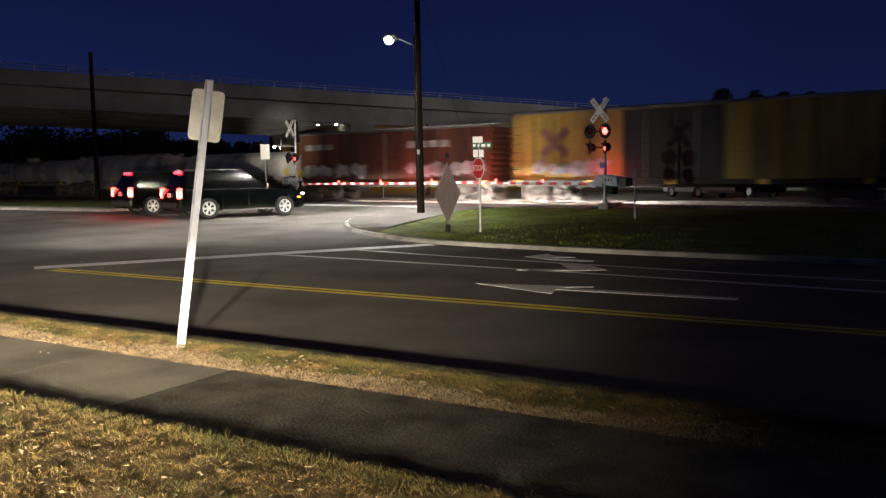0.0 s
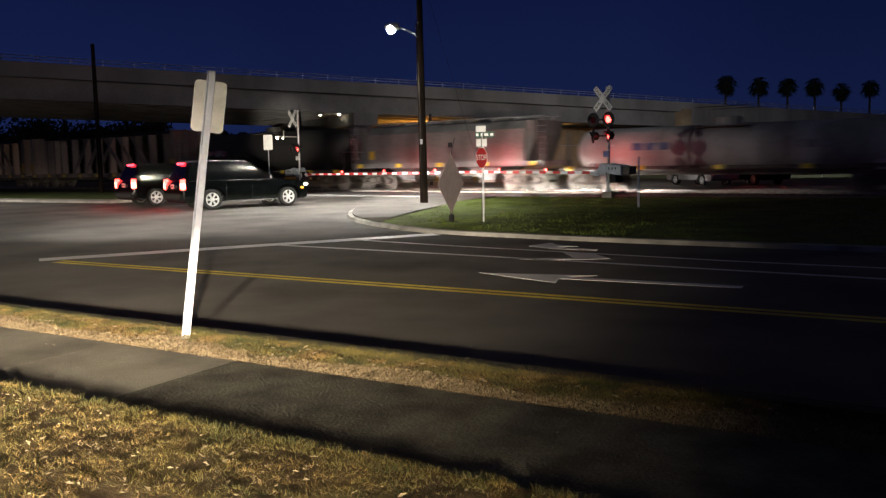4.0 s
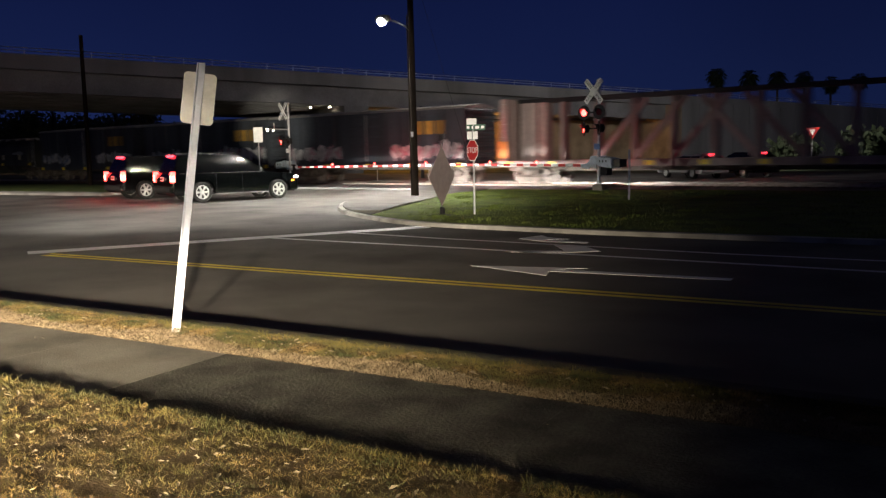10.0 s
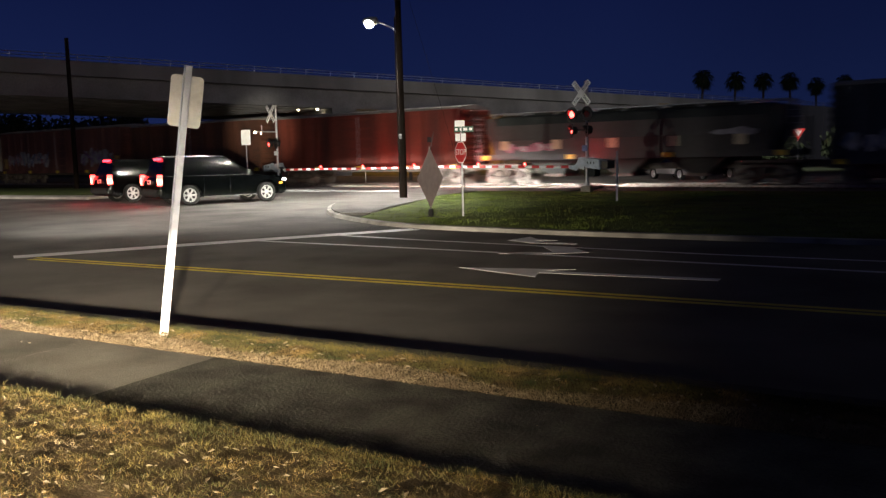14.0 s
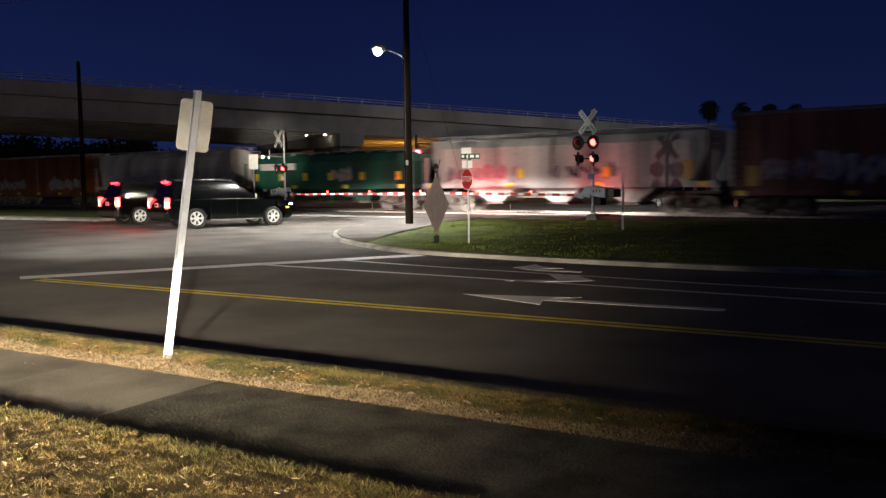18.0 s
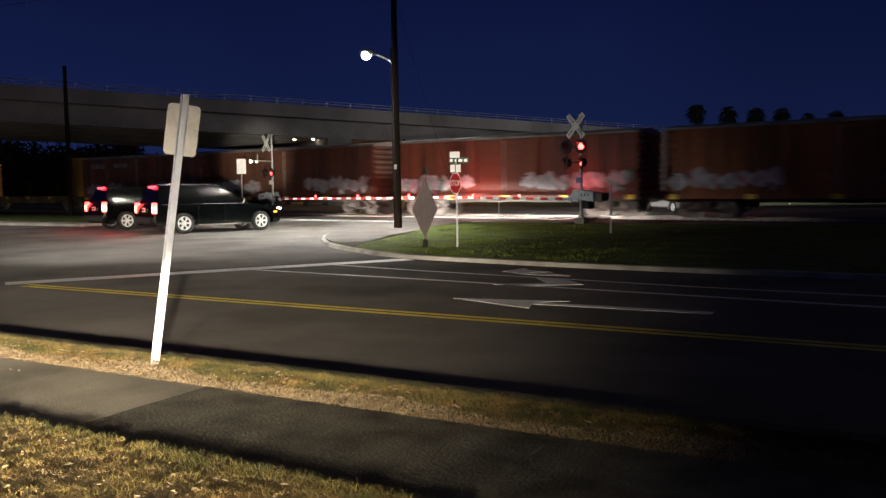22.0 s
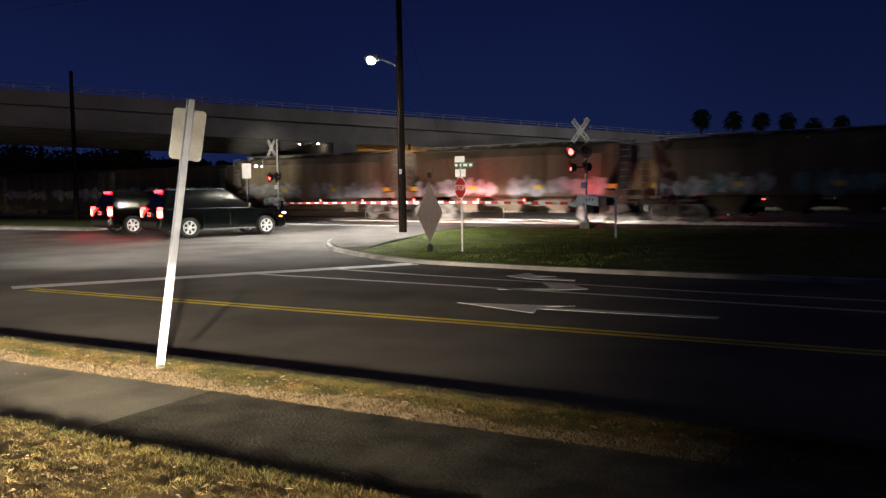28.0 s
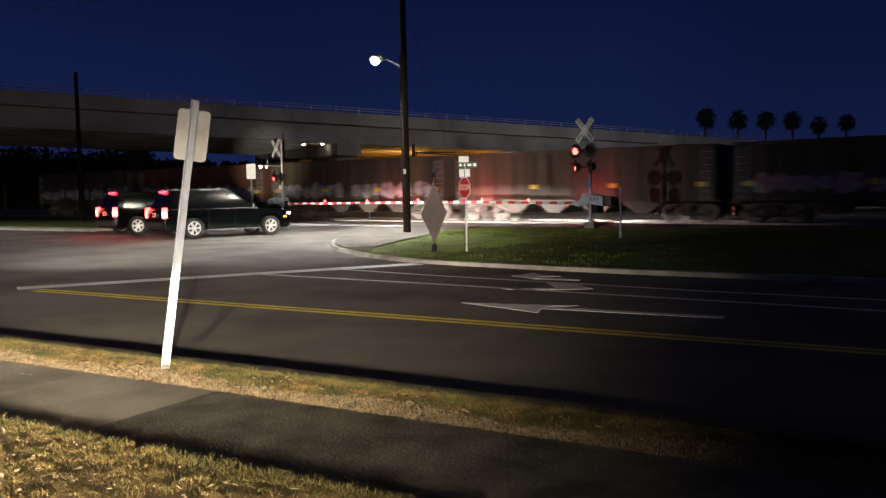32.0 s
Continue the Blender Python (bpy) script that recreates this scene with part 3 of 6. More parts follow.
# fallen leaves
lb = Build()
for i in range(1560):
    if i < 1200:
        x, y, z = -8.5 + 10 * rng.random(), 0.8 + 2.6 * rng.random(), Z_LAWN + 0.006
    elif i >= 1550:
        x, y, z = -11 + 13 * rng.random(), 3.85 + 1.18 * rng.random() ** 0.5, Z_WALK + 0.004
    else:
        x, y, z = -12 + 14 * rng.random(), 5.08 + 0.58 * rng.random(), Z_STRIP - 0.012
    s = (0.008 + 0.030 * rng.random() ** 2) * (0.45 if i >= 1550 else 1.0)
    m = pose(x, y, z, rng.uniform(-25, 25), rng.uniform(-25, 25), rng.uniform(0, 360))
    lb.add([(-s, 0, 0), (-0.2 * s, -0.45 * s, 0.006), (s, 0, 0), (-0.2 * s, 0.45 * s, 0.006), (0, 0, -0.003)], [(0, 1, 4), (1, 2, 4), (2, 3, 4), (3, 0, 4)], m)
tagged(part("fallen_leaves", lb, LEAF), "pale dry fallen leaves scattered on the grass", "leaves", "", "stuff")

# ---- the railway ----
TRAIN_TURN = -6.92
ALONG = Vector((math.cos(radians(TRAIN_TURN)), math.sin(radians(TRAIN_TURN)), 0))
TRACK = Vector((-17.36, 40.69, 0))
RAIL_Z = 0.12


def on_track(s, z=0.0):
    """Pose at s metres along the track, x along it."""
    p = TRACK + (s + 22.13) * ALONG
    return pose(p.x, p.y, z, 0, 0, TRAIN_TURN)


bed = Build()
bed.prism([(-2.9, -0.06), (-1.75, 0.0), (1.75, 0.0), (2.9, -0.06), (2.9, -0.2), (-2.9, -0.2)], -230, 190, "x", on_track(0))
setting("ballast_bed", bed, BALLAST, "grey crushed-stone ballast under the track")
for side in (-0.7175, 0.7175):
    setting("rail", Build().prism([(side - 0.07, 0.0), (side + 0.07, 0.0), (side + 0.015, 0.03), (side + 0.015, RAIL_Z - 0.035), (side + 0.036, RAIL_Z - 0.03), (side + 0.036, RAIL_Z), (side - 0.036, RAIL_Z), (side - 0.036, RAIL_Z - 0.03), (side - 0.015, RAIL_Z - 0.035), (side - 0.015, 0.03)], -230, 190, "x", on_track(0)), RAIL, "worn steel rail")
track = tagged(new("track_ties"), "weathered wooden ties in the ballast", "", "", "structure")
tie_mesh = Build().box(-0.115, 0.115, -1.3, 1.3, -0.08, 0.012).mesh("tie", TIE, 0.01)
for i in range(150):
    part("tie", tie_mesh, TIE, track, m=on_track(-62 + i * 0.53))
cross = tagged(new("crossing_surface"), "pale concrete panels of the level crossing", "", "", "structure")
for k in range(7):
    for y0, y1 in ((-2.2, -0.82), (-0.62, 0.62), (0.82, 2.2)):
        part("panel", Build().box(-34.5 + k * 2.45, -34.5 + k * 2.45 + 2.42, y0, y1, -0.1, 0.105), CONCRETE, cross, "", 0.01, on_track(0))
# approach apron of the crossing road
setting("crossing_apron", Build().box(-35.5, -17.0, -6.2, -2.22, -0.3, 0.03, on_track(0)), mat("pale_asphalt", (0.17, 0.165, 0.16), 0.9, var=0.4, scale=0.6, bump=0.5, bscale=80), "pale worn asphalt apron before the rails")


def bogie(car, x, wheels=True):
    """A two-axle truck under a car."""
    fr = Build()
    for y in (-1.02, 1.02):
        fr.prism([(x - 1.15, 0.40), (x - 0.75, 0.62), (x - 0.45, 0.80), (x + 0.45, 0.80), (x + 0.75, 0.62), (x + 1.15, 0.40), (x + 1.15, 0.56), (x + 0.7, 0.78), (x + 0.45, 0.93), (x - 0.45, 0.93), (x - 0.7, 0.78), (x - 1.15, 0.56)], y - 0.08, y + 0.08)
        fr.prism([(x - 0.95, 0.33), (x + 0.95, 0.33), (x + 0.95, 0.44), (x + 0.4, 0.44), (x + 0.3, 0.30), (x - 0.3, 0.30), (x - 0.4, 0.44), (x - 0.95, 0.44)], y - 0.06, y + 0.06)
        for k in (-0.18, 0.0, 0.18):
            fr.rod((x + k, y, 0.32), (x + k, y, 0.80), 0.07, 8)
    fr.box(x - 0.2, x + 0.2, -1.0, 1.0, 0.5, 0.9)
    b = part("bogie", fr, UNDER, car, "rusty cast-steel truck")
    for ax in (x - 0.89, x + 0.89):
        for y, o in ((-0.78, -1), (0.78, 1)):
            part("wheel", WHEEL, TREAD, b, m=pose(ax, y, 0.457, 0, 0, 0 if o < 0 else 180))
        part("axle", Build().rod((ax, -1.1, 0.457), (ax, 1.1, 0.457), 0.085, 10), UNDER, b)
    return b


WHEEL = Build().lathe([(0.10, -0.085), (0.20, -0.085), (0.24, -0.03), (0.36, -0.03), (0.38, -0.07), (0.457, -0.07), (0.457, 0.045), (0.49, 0.06), (0.49, 0.085), (0.38, 0.085), (0.10, 0.05)], 24, "y").mesh("wheel", TREAD)
PLATE = Build().box(-0.225, 0.225, -0.005, 0.005, -0.11, 0.11).mesh("reflector", REFLECT)
PLATE_CREAM = Build().box(-0.25, 0.25, -0.005, 0.005, -0.23, 0.23).mesh("placard", CREAM)
PLATE_BIG = Build().box(-0.29, 0.29, -0.005, 0.005, -0.44, 0.44).mesh("placard", FADED_PLATE)
PLATE_TALL = Build().box(-0.19, 0.19, -0.005, 0.005, -0.24, 0.24).mesh("placard", REFLECT)


def ends(car, L, w=1.45, z=0.95, paint=None):
    for x, o in ((0.0, -1), (L, 1)):
        c = Build()
        c.box(x - 0.30, x + 0.30, -0.11, 0.11, z - 0.12, z + 0.12)
        c.box(x + o * 0.30 - 0.14, x + o * 0.30 + 0.14, -0.2, 0.2, z - 0.17, z + 0.15)
        part("coupler", c, UNDER, car, "", 0.02)


def ladder(car, x, z0, z1, y, mat_, n=6):
    b = Build()
    for dx in (-0.2, 0.2):
        b.rod((x + dx, y, z0), (x + dx, y, z1), 0.018, 6)
    for i in range(n):
        z = z0 + (i + 0.5) * (z1 - z0) / n
        b.rod((x - 0.2, y, z), (x + 0.2, y, z), 0.014, 6)
    return part("ladder", b, mat_, car)


def reflectors(car, L, z, y=-1.56, n=5, tall=()):
    for i in range(n):
        part("reflector", PLATE, YELLOW, car, m=pose(1.0 + i * (L - 2.0) / max(1, n - 1), y, z))
    for x in tall:
        part("placard", PLATE_TALL, YELLOW, car, m=pose(x, y - 0.012, z + 0.62))


def graffiti(car, x0, x1, z0, z1, seed, mats, y=-1.578, label="sprayed lettering in overlapping colours"):
    """Sprayed shapes that cannot be read, thin on the side of a car."""
    r = random.Random(seed)
    n = max(3, int((x1 - x0) / 0.62))
    step = (x1 - x0) / n
    for i in range(n):
        cx, cz = x0 + (i + 0.5 + r.uniform(-0.2, 0.2)) * step, (z0 + z1) / 2 + r.uniform(-0.1, 0.1) * (z1 - z0)
        a, h, m_, t0 = step * r.uniform(0.62, 0.95), (z1 - z0) * r.uniform(0.36, 0.56), r.choice((6, 7, 8, 9)), r.uniform(0, 6.3)
        blob = [(cx + a * (0.45 + 0.55 * r.random()) * math.cos(t0 + 6.2832 * k / m_), cz + h * (0.55 + 0.45 * r.random()) * math.sin(t0 + 6.2832 * k / m_)) for k in range(m_)]
        part("graffiti", Build().prism(blob, y - 0.0006 * (i % 4), y + 0.004), GRAF[mats[0]], car, label)
        for k in range(r.choice((1, 2, 2, 3)) if len(mats) > 1 else 0):
            sx, sz = cx + r.uniform(-0.35, 0.35) * step, cz + r.uniform(-0.25, 0.25) * h
            ang, ln, th = r.uniform(0.5, 2.6), h * r.uniform(0.45, 0.85), step * r.uniform(0.07, 0.16)
            dx, dz = math.cos(ang) * ln, math.sin(ang) * ln
            px, pz = -math.sin(ang) * th, math.cos(ang) * th
            st = [(sx - dx - px, sz - dz - pz), (sx + dx - px * 0.4, sz + dz - pz * 0.4), (sx + dx + px, sz + dz + pz), (sx - dx + px * 0.6, sz - dz + pz * 0.6)]
            part("graffiti", Build().prism(st, y - 0.004 - 0.0006 * (k % 3), y - 0.002), GRAF[r.choice(mats[1:])], car, label)


def boxcar(L, paint, H=4.55, door=None, label="", ribs=12, roof=None, doors=1):
    """Boxcar, 3 m wide, from its left end; z from the rail."""
    car = thing("boxcar", on_track(0), label, "rail car", "cars of the freight train")
    body = Build().box(0.62, L - 0.62, -1.46, 1.46, 1.02, H - 0.28)
    part("body", body, paint, car, "", 0.03)
    rf = Build().prism([(-1.52, H - 0.28), (-1.50, H - 0.18), (0, H), (1.50, H - 0.18), (1.52, H - 0.28)], 0.58, L - 0.58, "x")
    for i in range(int(L / 1.2)):
        x = 0.75 + i * (L - 1.5) / int(L / 1.2)
        rf.bar((x, -1.48, H - 0.165), (x, 0, H + 0.015), 0.06, 0.03)
        rf.bar((x, 0, H + 0.015), (x, 1.48, H - 0.165), 0.06, 0.03)
    part("roof", rf, roof or STEEL_ROOF, car, "dull galvanised roof")
    dl = 3.05 if doors == 1 else 4.9
    d0 = L / 2 - dl / 2
    rb = Build().box(-0.06, 0.06, -0.045, 0.045, 1.1, H - 0.3).mesh("side_post", paint)
    for i in range(ribs + 1):
        x = 0.70 + i * (L - 1.4) / ribs
        if d0 - 0.1 < x < d0 + dl + 0.1:
            continue
        for y in (-1.5, 1.5):
            part("side_post", rb, paint, car, m=pose(x, y, 0))
    for y0, y1 in ((-1.56, -1.46), (1.46, 1.56)):
        part("side_sill", Build().box(0.58, L - 0.58, y0, y1, 0.90, 1.12), paint if doors == 1 else BLACK, car, "", 0.01)
        for k in range(doors):
            a, w = d0 + k * dl / doors, dl / doors
            db = Build().box(a + 0.03, a + w - 0.03, y0 * 1.0 if y0 < 0 else 1.47, -1.47 if y0 < 0 else y1, 1.14, H - 0.34)
            dr = part("door", db, door or paint, car, "", 0.012)
            rib = Build().box(a + 0.12, a + w - 0.12, -0.02, 0.02, -0.05, 0.05).mesh("door_rib", door or paint)
            for z in (1.5, 2.1, 2.7, 3.3, 3.85):
                part("door_rib", rib, door or paint, dr, m=pose(0, -1.575 if y0 < 0 else 1.575, z))
            part("door_bar", Build().rod((a + w * 0.5, -1.62 if y0 < 0 else 1.62, 1.2), (a + w * 0.5, -1.62 if y0 < 0 else 1.62, H - 0.4), 0.025, 6), STEEL, dr)
    part("underframe", Build().box(0.3, L - 0.3, -0.35, 0.35, 0.72, 1.02).box(2.8, L - 2.8, -1.2, 1.2, 0.82, 1.0), UNDER, car)
    for x in (0.0, L):
        o = 1 if x else -1
        wave = []
        for z in np.linspace(1.2, H - 0.4, 10):
            wave += [(x - o * 0.615, z - 0.12), (x - o * 0.54, z - 0.05), (x - o * 0.54, z + 0.05), (x - o * 0.615, z + 0.12)]
        part("corrugated_end", Build().prism(wave + [(x - o * 0.63, H - 0.25), (x - o * 0.63, 1.05)], -1.42, 1.42), paint, car)
    ladder(car, 0.95, 1.0, H - 0.2, -1.60, BLACK, 8)
    ladder(car, L - 0.95, 1.0, 2.4, -1.60, BLACK, 4)
    part("brake_wheel", Build().lathe([(0.24, -0.02), (0.28, 0.0), (0.24, 0.02), (0.2, 0.0)], 16, "x", pose(0.46, 0.5, 2.6)), UNDER, car)
    ends(car, L)
    bogie(car, 2.3)
    bogie(car, L - 2.3)
    return car


STEEL_ROOF = mat("galvanised_roof", (0.30, 0.29, 0.28), 0.6, 0.4, var=0.35, scale=0.8, bump=0.05)


def hopper(L, paint, H=4.6, label="", bays=3, round_side=True):
    """Covered hopper with curved sides, sloped bays and a roof walk."""
    car = thing("covered_hopper", on_track(0), label, "rail car", "cars of the freight train")
    prof = [(-1.50, 1.55), (-1.56, 2.3), (-1.55, H - 1.4), (-1.40, H - 0.65), (-1.05, H - 0.25), (-0.5, H - 0.12), (0.5, H - 0.12), (1.05, H - 0.25), (1.40, H - 0.65), (1.55, H - 1.4), (1.56, 2.3), (1.50, 1.55)]
    if not round_side:
        prof = [(-1.52, 1.45), (-1.52, H - 0.7), (-1.30, H - 0.3), (-0.6, H - 0.12), (0.6, H - 0.12), (1.30, H - 0.3), (1.52, H - 0.7), (1.52, 1.45)]
    part("body", Build().prism(prof, 1.5, L - 1.5, "x"), paint, car, "", 0.0, None)
    for x0, x1, o in ((0.9, 1.5, 1), (L - 1.5, L - 0.9, -1)):
        pts = [(x0, 2.9), (x1, 1.5), (x1, H - 0.25), (x0, H - 0.25)] if o > 0 else [(x0, 1.5), (x1, 2.9), (x1, H - 0.25), (x0, H - 0.25)]
        part("end_slope", Build().prism(pts, -1.35, 1.35), paint, car)
    for k in range(bays):
        a = 2.9 + k * (L - 5.8) / bays
        b = 2.9 + (k + 1) * (L - 5.8) / bays
        c = (a + b) / 2
        hb = Build()
        top = [(a + 0.02, -1.42, 1.56), (b - 0.02, -1.42, 1.56), (b - 0.02, 1.42, 1.56), (a + 0.02, 1.42, 1.56)]
        bot = [(c - 0.4, -0.9, 0.55), (c + 0.4, -0.9, 0.55), (c + 0.4, 0.9, 0.55), (c - 0.4, 0.9, 0.55)]
        hb.add(top + bot, [(0, 1, 2, 3), (4, 7, 6, 5), (0, 4, 5, 1), (1, 5, 6, 2), (2, 6, 7, 3), (3, 7, 4, 0)])
        bay = part("hopper_bay", hb, paint, car)
        part("outlet_gate", Build().box(c - 0.5, c + 0.5, -0.95, 0.95, 0.42, 0.56), UNDER, bay)
        part("hatch", Build().box(a + 0.3, b - 0.3, -0.4, 0.4, H - 0.13, H + 0.0), paint, car, "", 0.03)
    for y in (-1.48, 1.48):
        part("side_sill", Build().box(0.4, L - 0.4, y - 0.06, y + 0.06, 1.28, 1.56), paint, car)
        if not round_side:
            rb = Build().box(-0.05, 0.05, min(y, y * 1.05), max(y, y * 1.05), 1.5, H - 0.7).mesh("side_post", paint)
            for i in range(14):
                part("side_post", rb, paint, car, m=pose(1.7 + i * (L - 3.4) / 13, 0, 0))
    rw = Build()
    for y in (-0.62, 0.62):
        rw.box(0.8, L - 0.8, y - 0.2, y + 0.2, H - 0.02, H + 0.02)
        for i in range(9):
            rw.box(1.0 + i * (L - 2) / 8 - 0.03, 1.0 + i * (L - 2) / 8 + 0.03, y - 0.2, y + 0.2, H - 0.2, H)
    part("roof_walk", rw, STEEL, car, "grated steel roof walk")
    part("underframe", Build().box(0.3, L - 0.3, -0.3, 0.3, 0.75, 1.05).box(0.3, 2.9, -1.3, 1.3, 0.98, 1.1).box(L - 2.9, L - 0.3, -1.3, 1.3, 0.98, 1.1), UNDER, car)
    for x in (0.5, L - 0.5):
        ladder(car, x, 1.1, H - 0.1, -1.45, STEEL, 9)
        for y in (-1.36, 1.36):
            part("corner_post", Build().box(x - 0.06, x + 0.06, y - 0.06, y + 0.06, 1.1, 3.0), paint, car)
    ends(car, L)
    bogie(car, 1.9)
    bogie(car, L - 1.9)
    return car


def tank(L, paint, R=1.5, zc=2.75, label="", dome=True):
    car = thing("tank_car", on_track(0), label, "rail car", "cars of the freight train")
    n, a, b = 32, 1.0, L - 1.0
    prof = [(0.02, a - 0.1), (R * 0.45, a - 0.02), (R * 0.75, a + 0.16), (R * 0.93, a + 0.42), (R, a + 0.75), (R, b - 0.75), (R * 0.93, b - 0.42), (R * 0.75, b - 0.16), (R * 0.45, b + 0.02), (0.02, b + 0.1)]
    part("shell", Build().lathe(prof, n, "x", pose(0, 0, zc)), paint, car, "", 0, None, True)
    bd = Build().lathe([(R + 0.004, -0.05), (R + 0.02, -0.03), (R + 0.02, 0.03), (R + 0.004, 0.05)], n, "x", None, True).mesh("weld_band", paint)
    for x in np.linspace(a + 1.2, b - 1.2, 5):
        part("weld_band", bd, paint, car, m=pose(x, 0, zc))
    if dome:
        part("dome", Build().rod((L / 2, 0, zc + R - 0.1), (L / 2, 0, zc + R + 0.3), 0.55, 20), paint, car, "", 0.03)
        pl = Build().box(L / 2 - 1.2, L / 2 + 1.2, -1.0, 1.0, zc + R - 0.15, zc + R - 0.1)
        for x in (-1.2, 1.2):
            for y in (-1.0, 1.0):
                pl.rod((L / 2 + x, y, zc + R - 0.4), (L / 2 + x, y, zc + R + 0.75), 0.02, 6)
        for y in (-1.0, 1.0):
            pl.rod((L / 2 - 1.2, y, zc + R + 0.75), (L / 2 + 1.2, y, zc + R + 0.75), 0.02, 6)
        part("platform", pl, UNDER, car)
    sl = Build()
    for y in (-1.42, 1.42):
        sl.box(0.3, L - 0.3, y - 0.05, y + 0.05, 1.05, 1.2)
    sl.box(0.3, L - 0.3, -0.3, 0.3, 0.75, max(1.05, zc - R + 0.05))
    part("sill", sl, UNDER, car)
    for x in (2.0, L - 2.0):
        part("saddle", Build().prism([(-1.1, 0.95), (1.1, 0.95), (R * 0.86, zc - R * 0.55), (R * 0.45, zc - R * 0.93), (-R * 0.45, zc - R * 0.93), (-R * 0.86, zc - R * 0.55)], x - 0.25, x + 0.25, "x"), paint, car)
    for x in (0.45, L - 0.45):
        hr = Build()
        for y in (-1.4, 1.4):
            hr.rod((x, y, 1.1), (x, y, 2.3), 0.02, 6)
        hr.rod((x, -1.4, 2.3), (x, 1.4, 2.3), 0.02, 6)
        part("handrail", hr, STEEL, car)
    ends(car, L)
    bogie(car, 1.9)
    bogie(car, L - 1.9)
    return car


def centerbeam(L, paint, H=4.65, label=""):
    """Empty flat car with two bulkheads and a trussed middle beam."""
    car = thing("centerbeam_flatcar", on_track(0), label, "rail car", "cars of the freight train")
    part("deck", Build().box(0.4, L - 0.4, -1.42, 1.42, 1.02, 1.14).box(0.4, L - 0.4, -1.5, -1.38, 0.86, 1.18).box(0.4, L - 0.4, 1.38, 1.5, 0.86, 1.18), paint, car)
    part("centre_sill", Build().box(0.3, L - 0.3, -0.3, 0.3, 0.62, 1.02), UNDER, car)
    part("top_chord", Build().box(0.9, L - 0.9, -0.32, 0.32, H - 0.22, H), BLACK, car, "dark top chord of the beam", 0.02)
    n = 10
    xs = [1.6 + i * (L - 3.2) / n for i in range(n + 1)]
    for i, x in enumerate(xs):
        part("upright", Build().box(x - 0.12, x + 0.12, -0.28, 0.28, 1.14, H - 0.2), paint, car)
    mid = n // 2
    for i in (2, 3, 4, 6, 7, 8):
        a, b = (xs[i], xs[i + 1]) if i < mid else (xs[i], xs[i - 1])
        o = -1 if i < mid else 1
        x0, x1 = xs[i] + o * 0.0, xs[i] - o * 2.6
        part("brace", Build().bar((x0, -0.2, 1.2), (x1, -0.2, H - 0.25), 0.12, 0.30), paint, car)
    for x in (0.75, L - 0.75):
        bk = Build().box(x - 0.13, x + 0.13, -1.46, 1.46, 1.1, H - 0.02)
        for y in (-1.40, -0.7, 0.7, 1.40):
            bk.box(x - 0.22, x + 0.22, y - 0.07, y + 0.07, 1.1, H)
        part("bulkhead", bk, paint, car, "", 0.02)
        for k in (0, 1, 2):
            sx = x + (0.13 if x < L / 2 else -0.13) * (k + 1) * 4.4
            part("side_panel", Build().box(sx - 0.22, sx + 0.22, -0.34, 0.34, 1.14, H - 0.2), paint, car)
    wi = Build()
    for i in range(18):
        x = 1.8 + i * (L - 3.6) / 17
        wi.rod((x, -1.46, 0.80), (x + 0.25, -1.46, 0.80), 0.09, 8)
    part("winches", wi, UNDER, car)
    ladder(car, 0.75, 1.2, H - 0.1, -1.52, STEEL, 9)
    reflectors(car, L, 1.02, -1.515, 9)
    part("placard", PLATE_BIG, YELLOW, car, m=pose(0.75, -1.56, 1.75))
    part("placard", PLATE_BIG, YELLOW, car, m=pose(L - 0.75, -1.56, 1.75))
    ends(car, L)
    bogie(car, 2.3)
    bogie(car, L - 2.3)
    return car


def bulkhead_flat(L, paint, H=4.35, label=""):
    car = thing("bulkhead_flatcar", on_track(0), label, "rail car", "cars of the freight train")
    part("deck", Build().box(0.4, L - 0.4, -1.45, 1.45, 1.0, 1.16), TIE, car, "worn plank deck")
    for y0, y1 in ((-1.53, -1.45), (1.45, 1.53)):
        part("side_sill", Build().prism([(0.4, 0.95), (2.6, 0.95), (3.6, 0.62), (L - 3.6, 0.62), (L - 2.6, 0.95), (L - 0.4, 0.95), (L - 0.4, 1.2), (0.4, 1.2)], y0, y1), P_SILL, car, "dull brown side sill")
    for x, o in ((1.0, 1), (L - 1.0, -1)):
        bk = Build().box(x - 0.1, x + 0.1, -1.45, 1.45, 1.16, H)
        for y in (-1.38, -0.5, 0.5, 1.38):
            bk.prism([(x - o * 0.1, 1.16), (x - o * 0.62, 1.16), (x - o * 0.2, H), (x - o * 0.1, H)], y - 0.07, y + 0.07)
        part("bulkhead", bk, paint, car)
    part("centre_sill", Build().box(0.3, L - 0.3, -0.3, 0.3, 0.6, 1.0), UNDER, car)
    st = Build()
    for i in range(12):
        x = 1.8 + i * (L - 3.6) / 11
        st.box(x - 0.07, x + 0.07, -1.58, -1.53, 0.9, 1.2)
    part("stake_pockets", st, UNDER, car)
    reflectors(car, L, 1.08, -1.545, 6)
    ends(car, L)
    bogie(car, 2.2)
    bogie(car, L - 2.2)
    return car


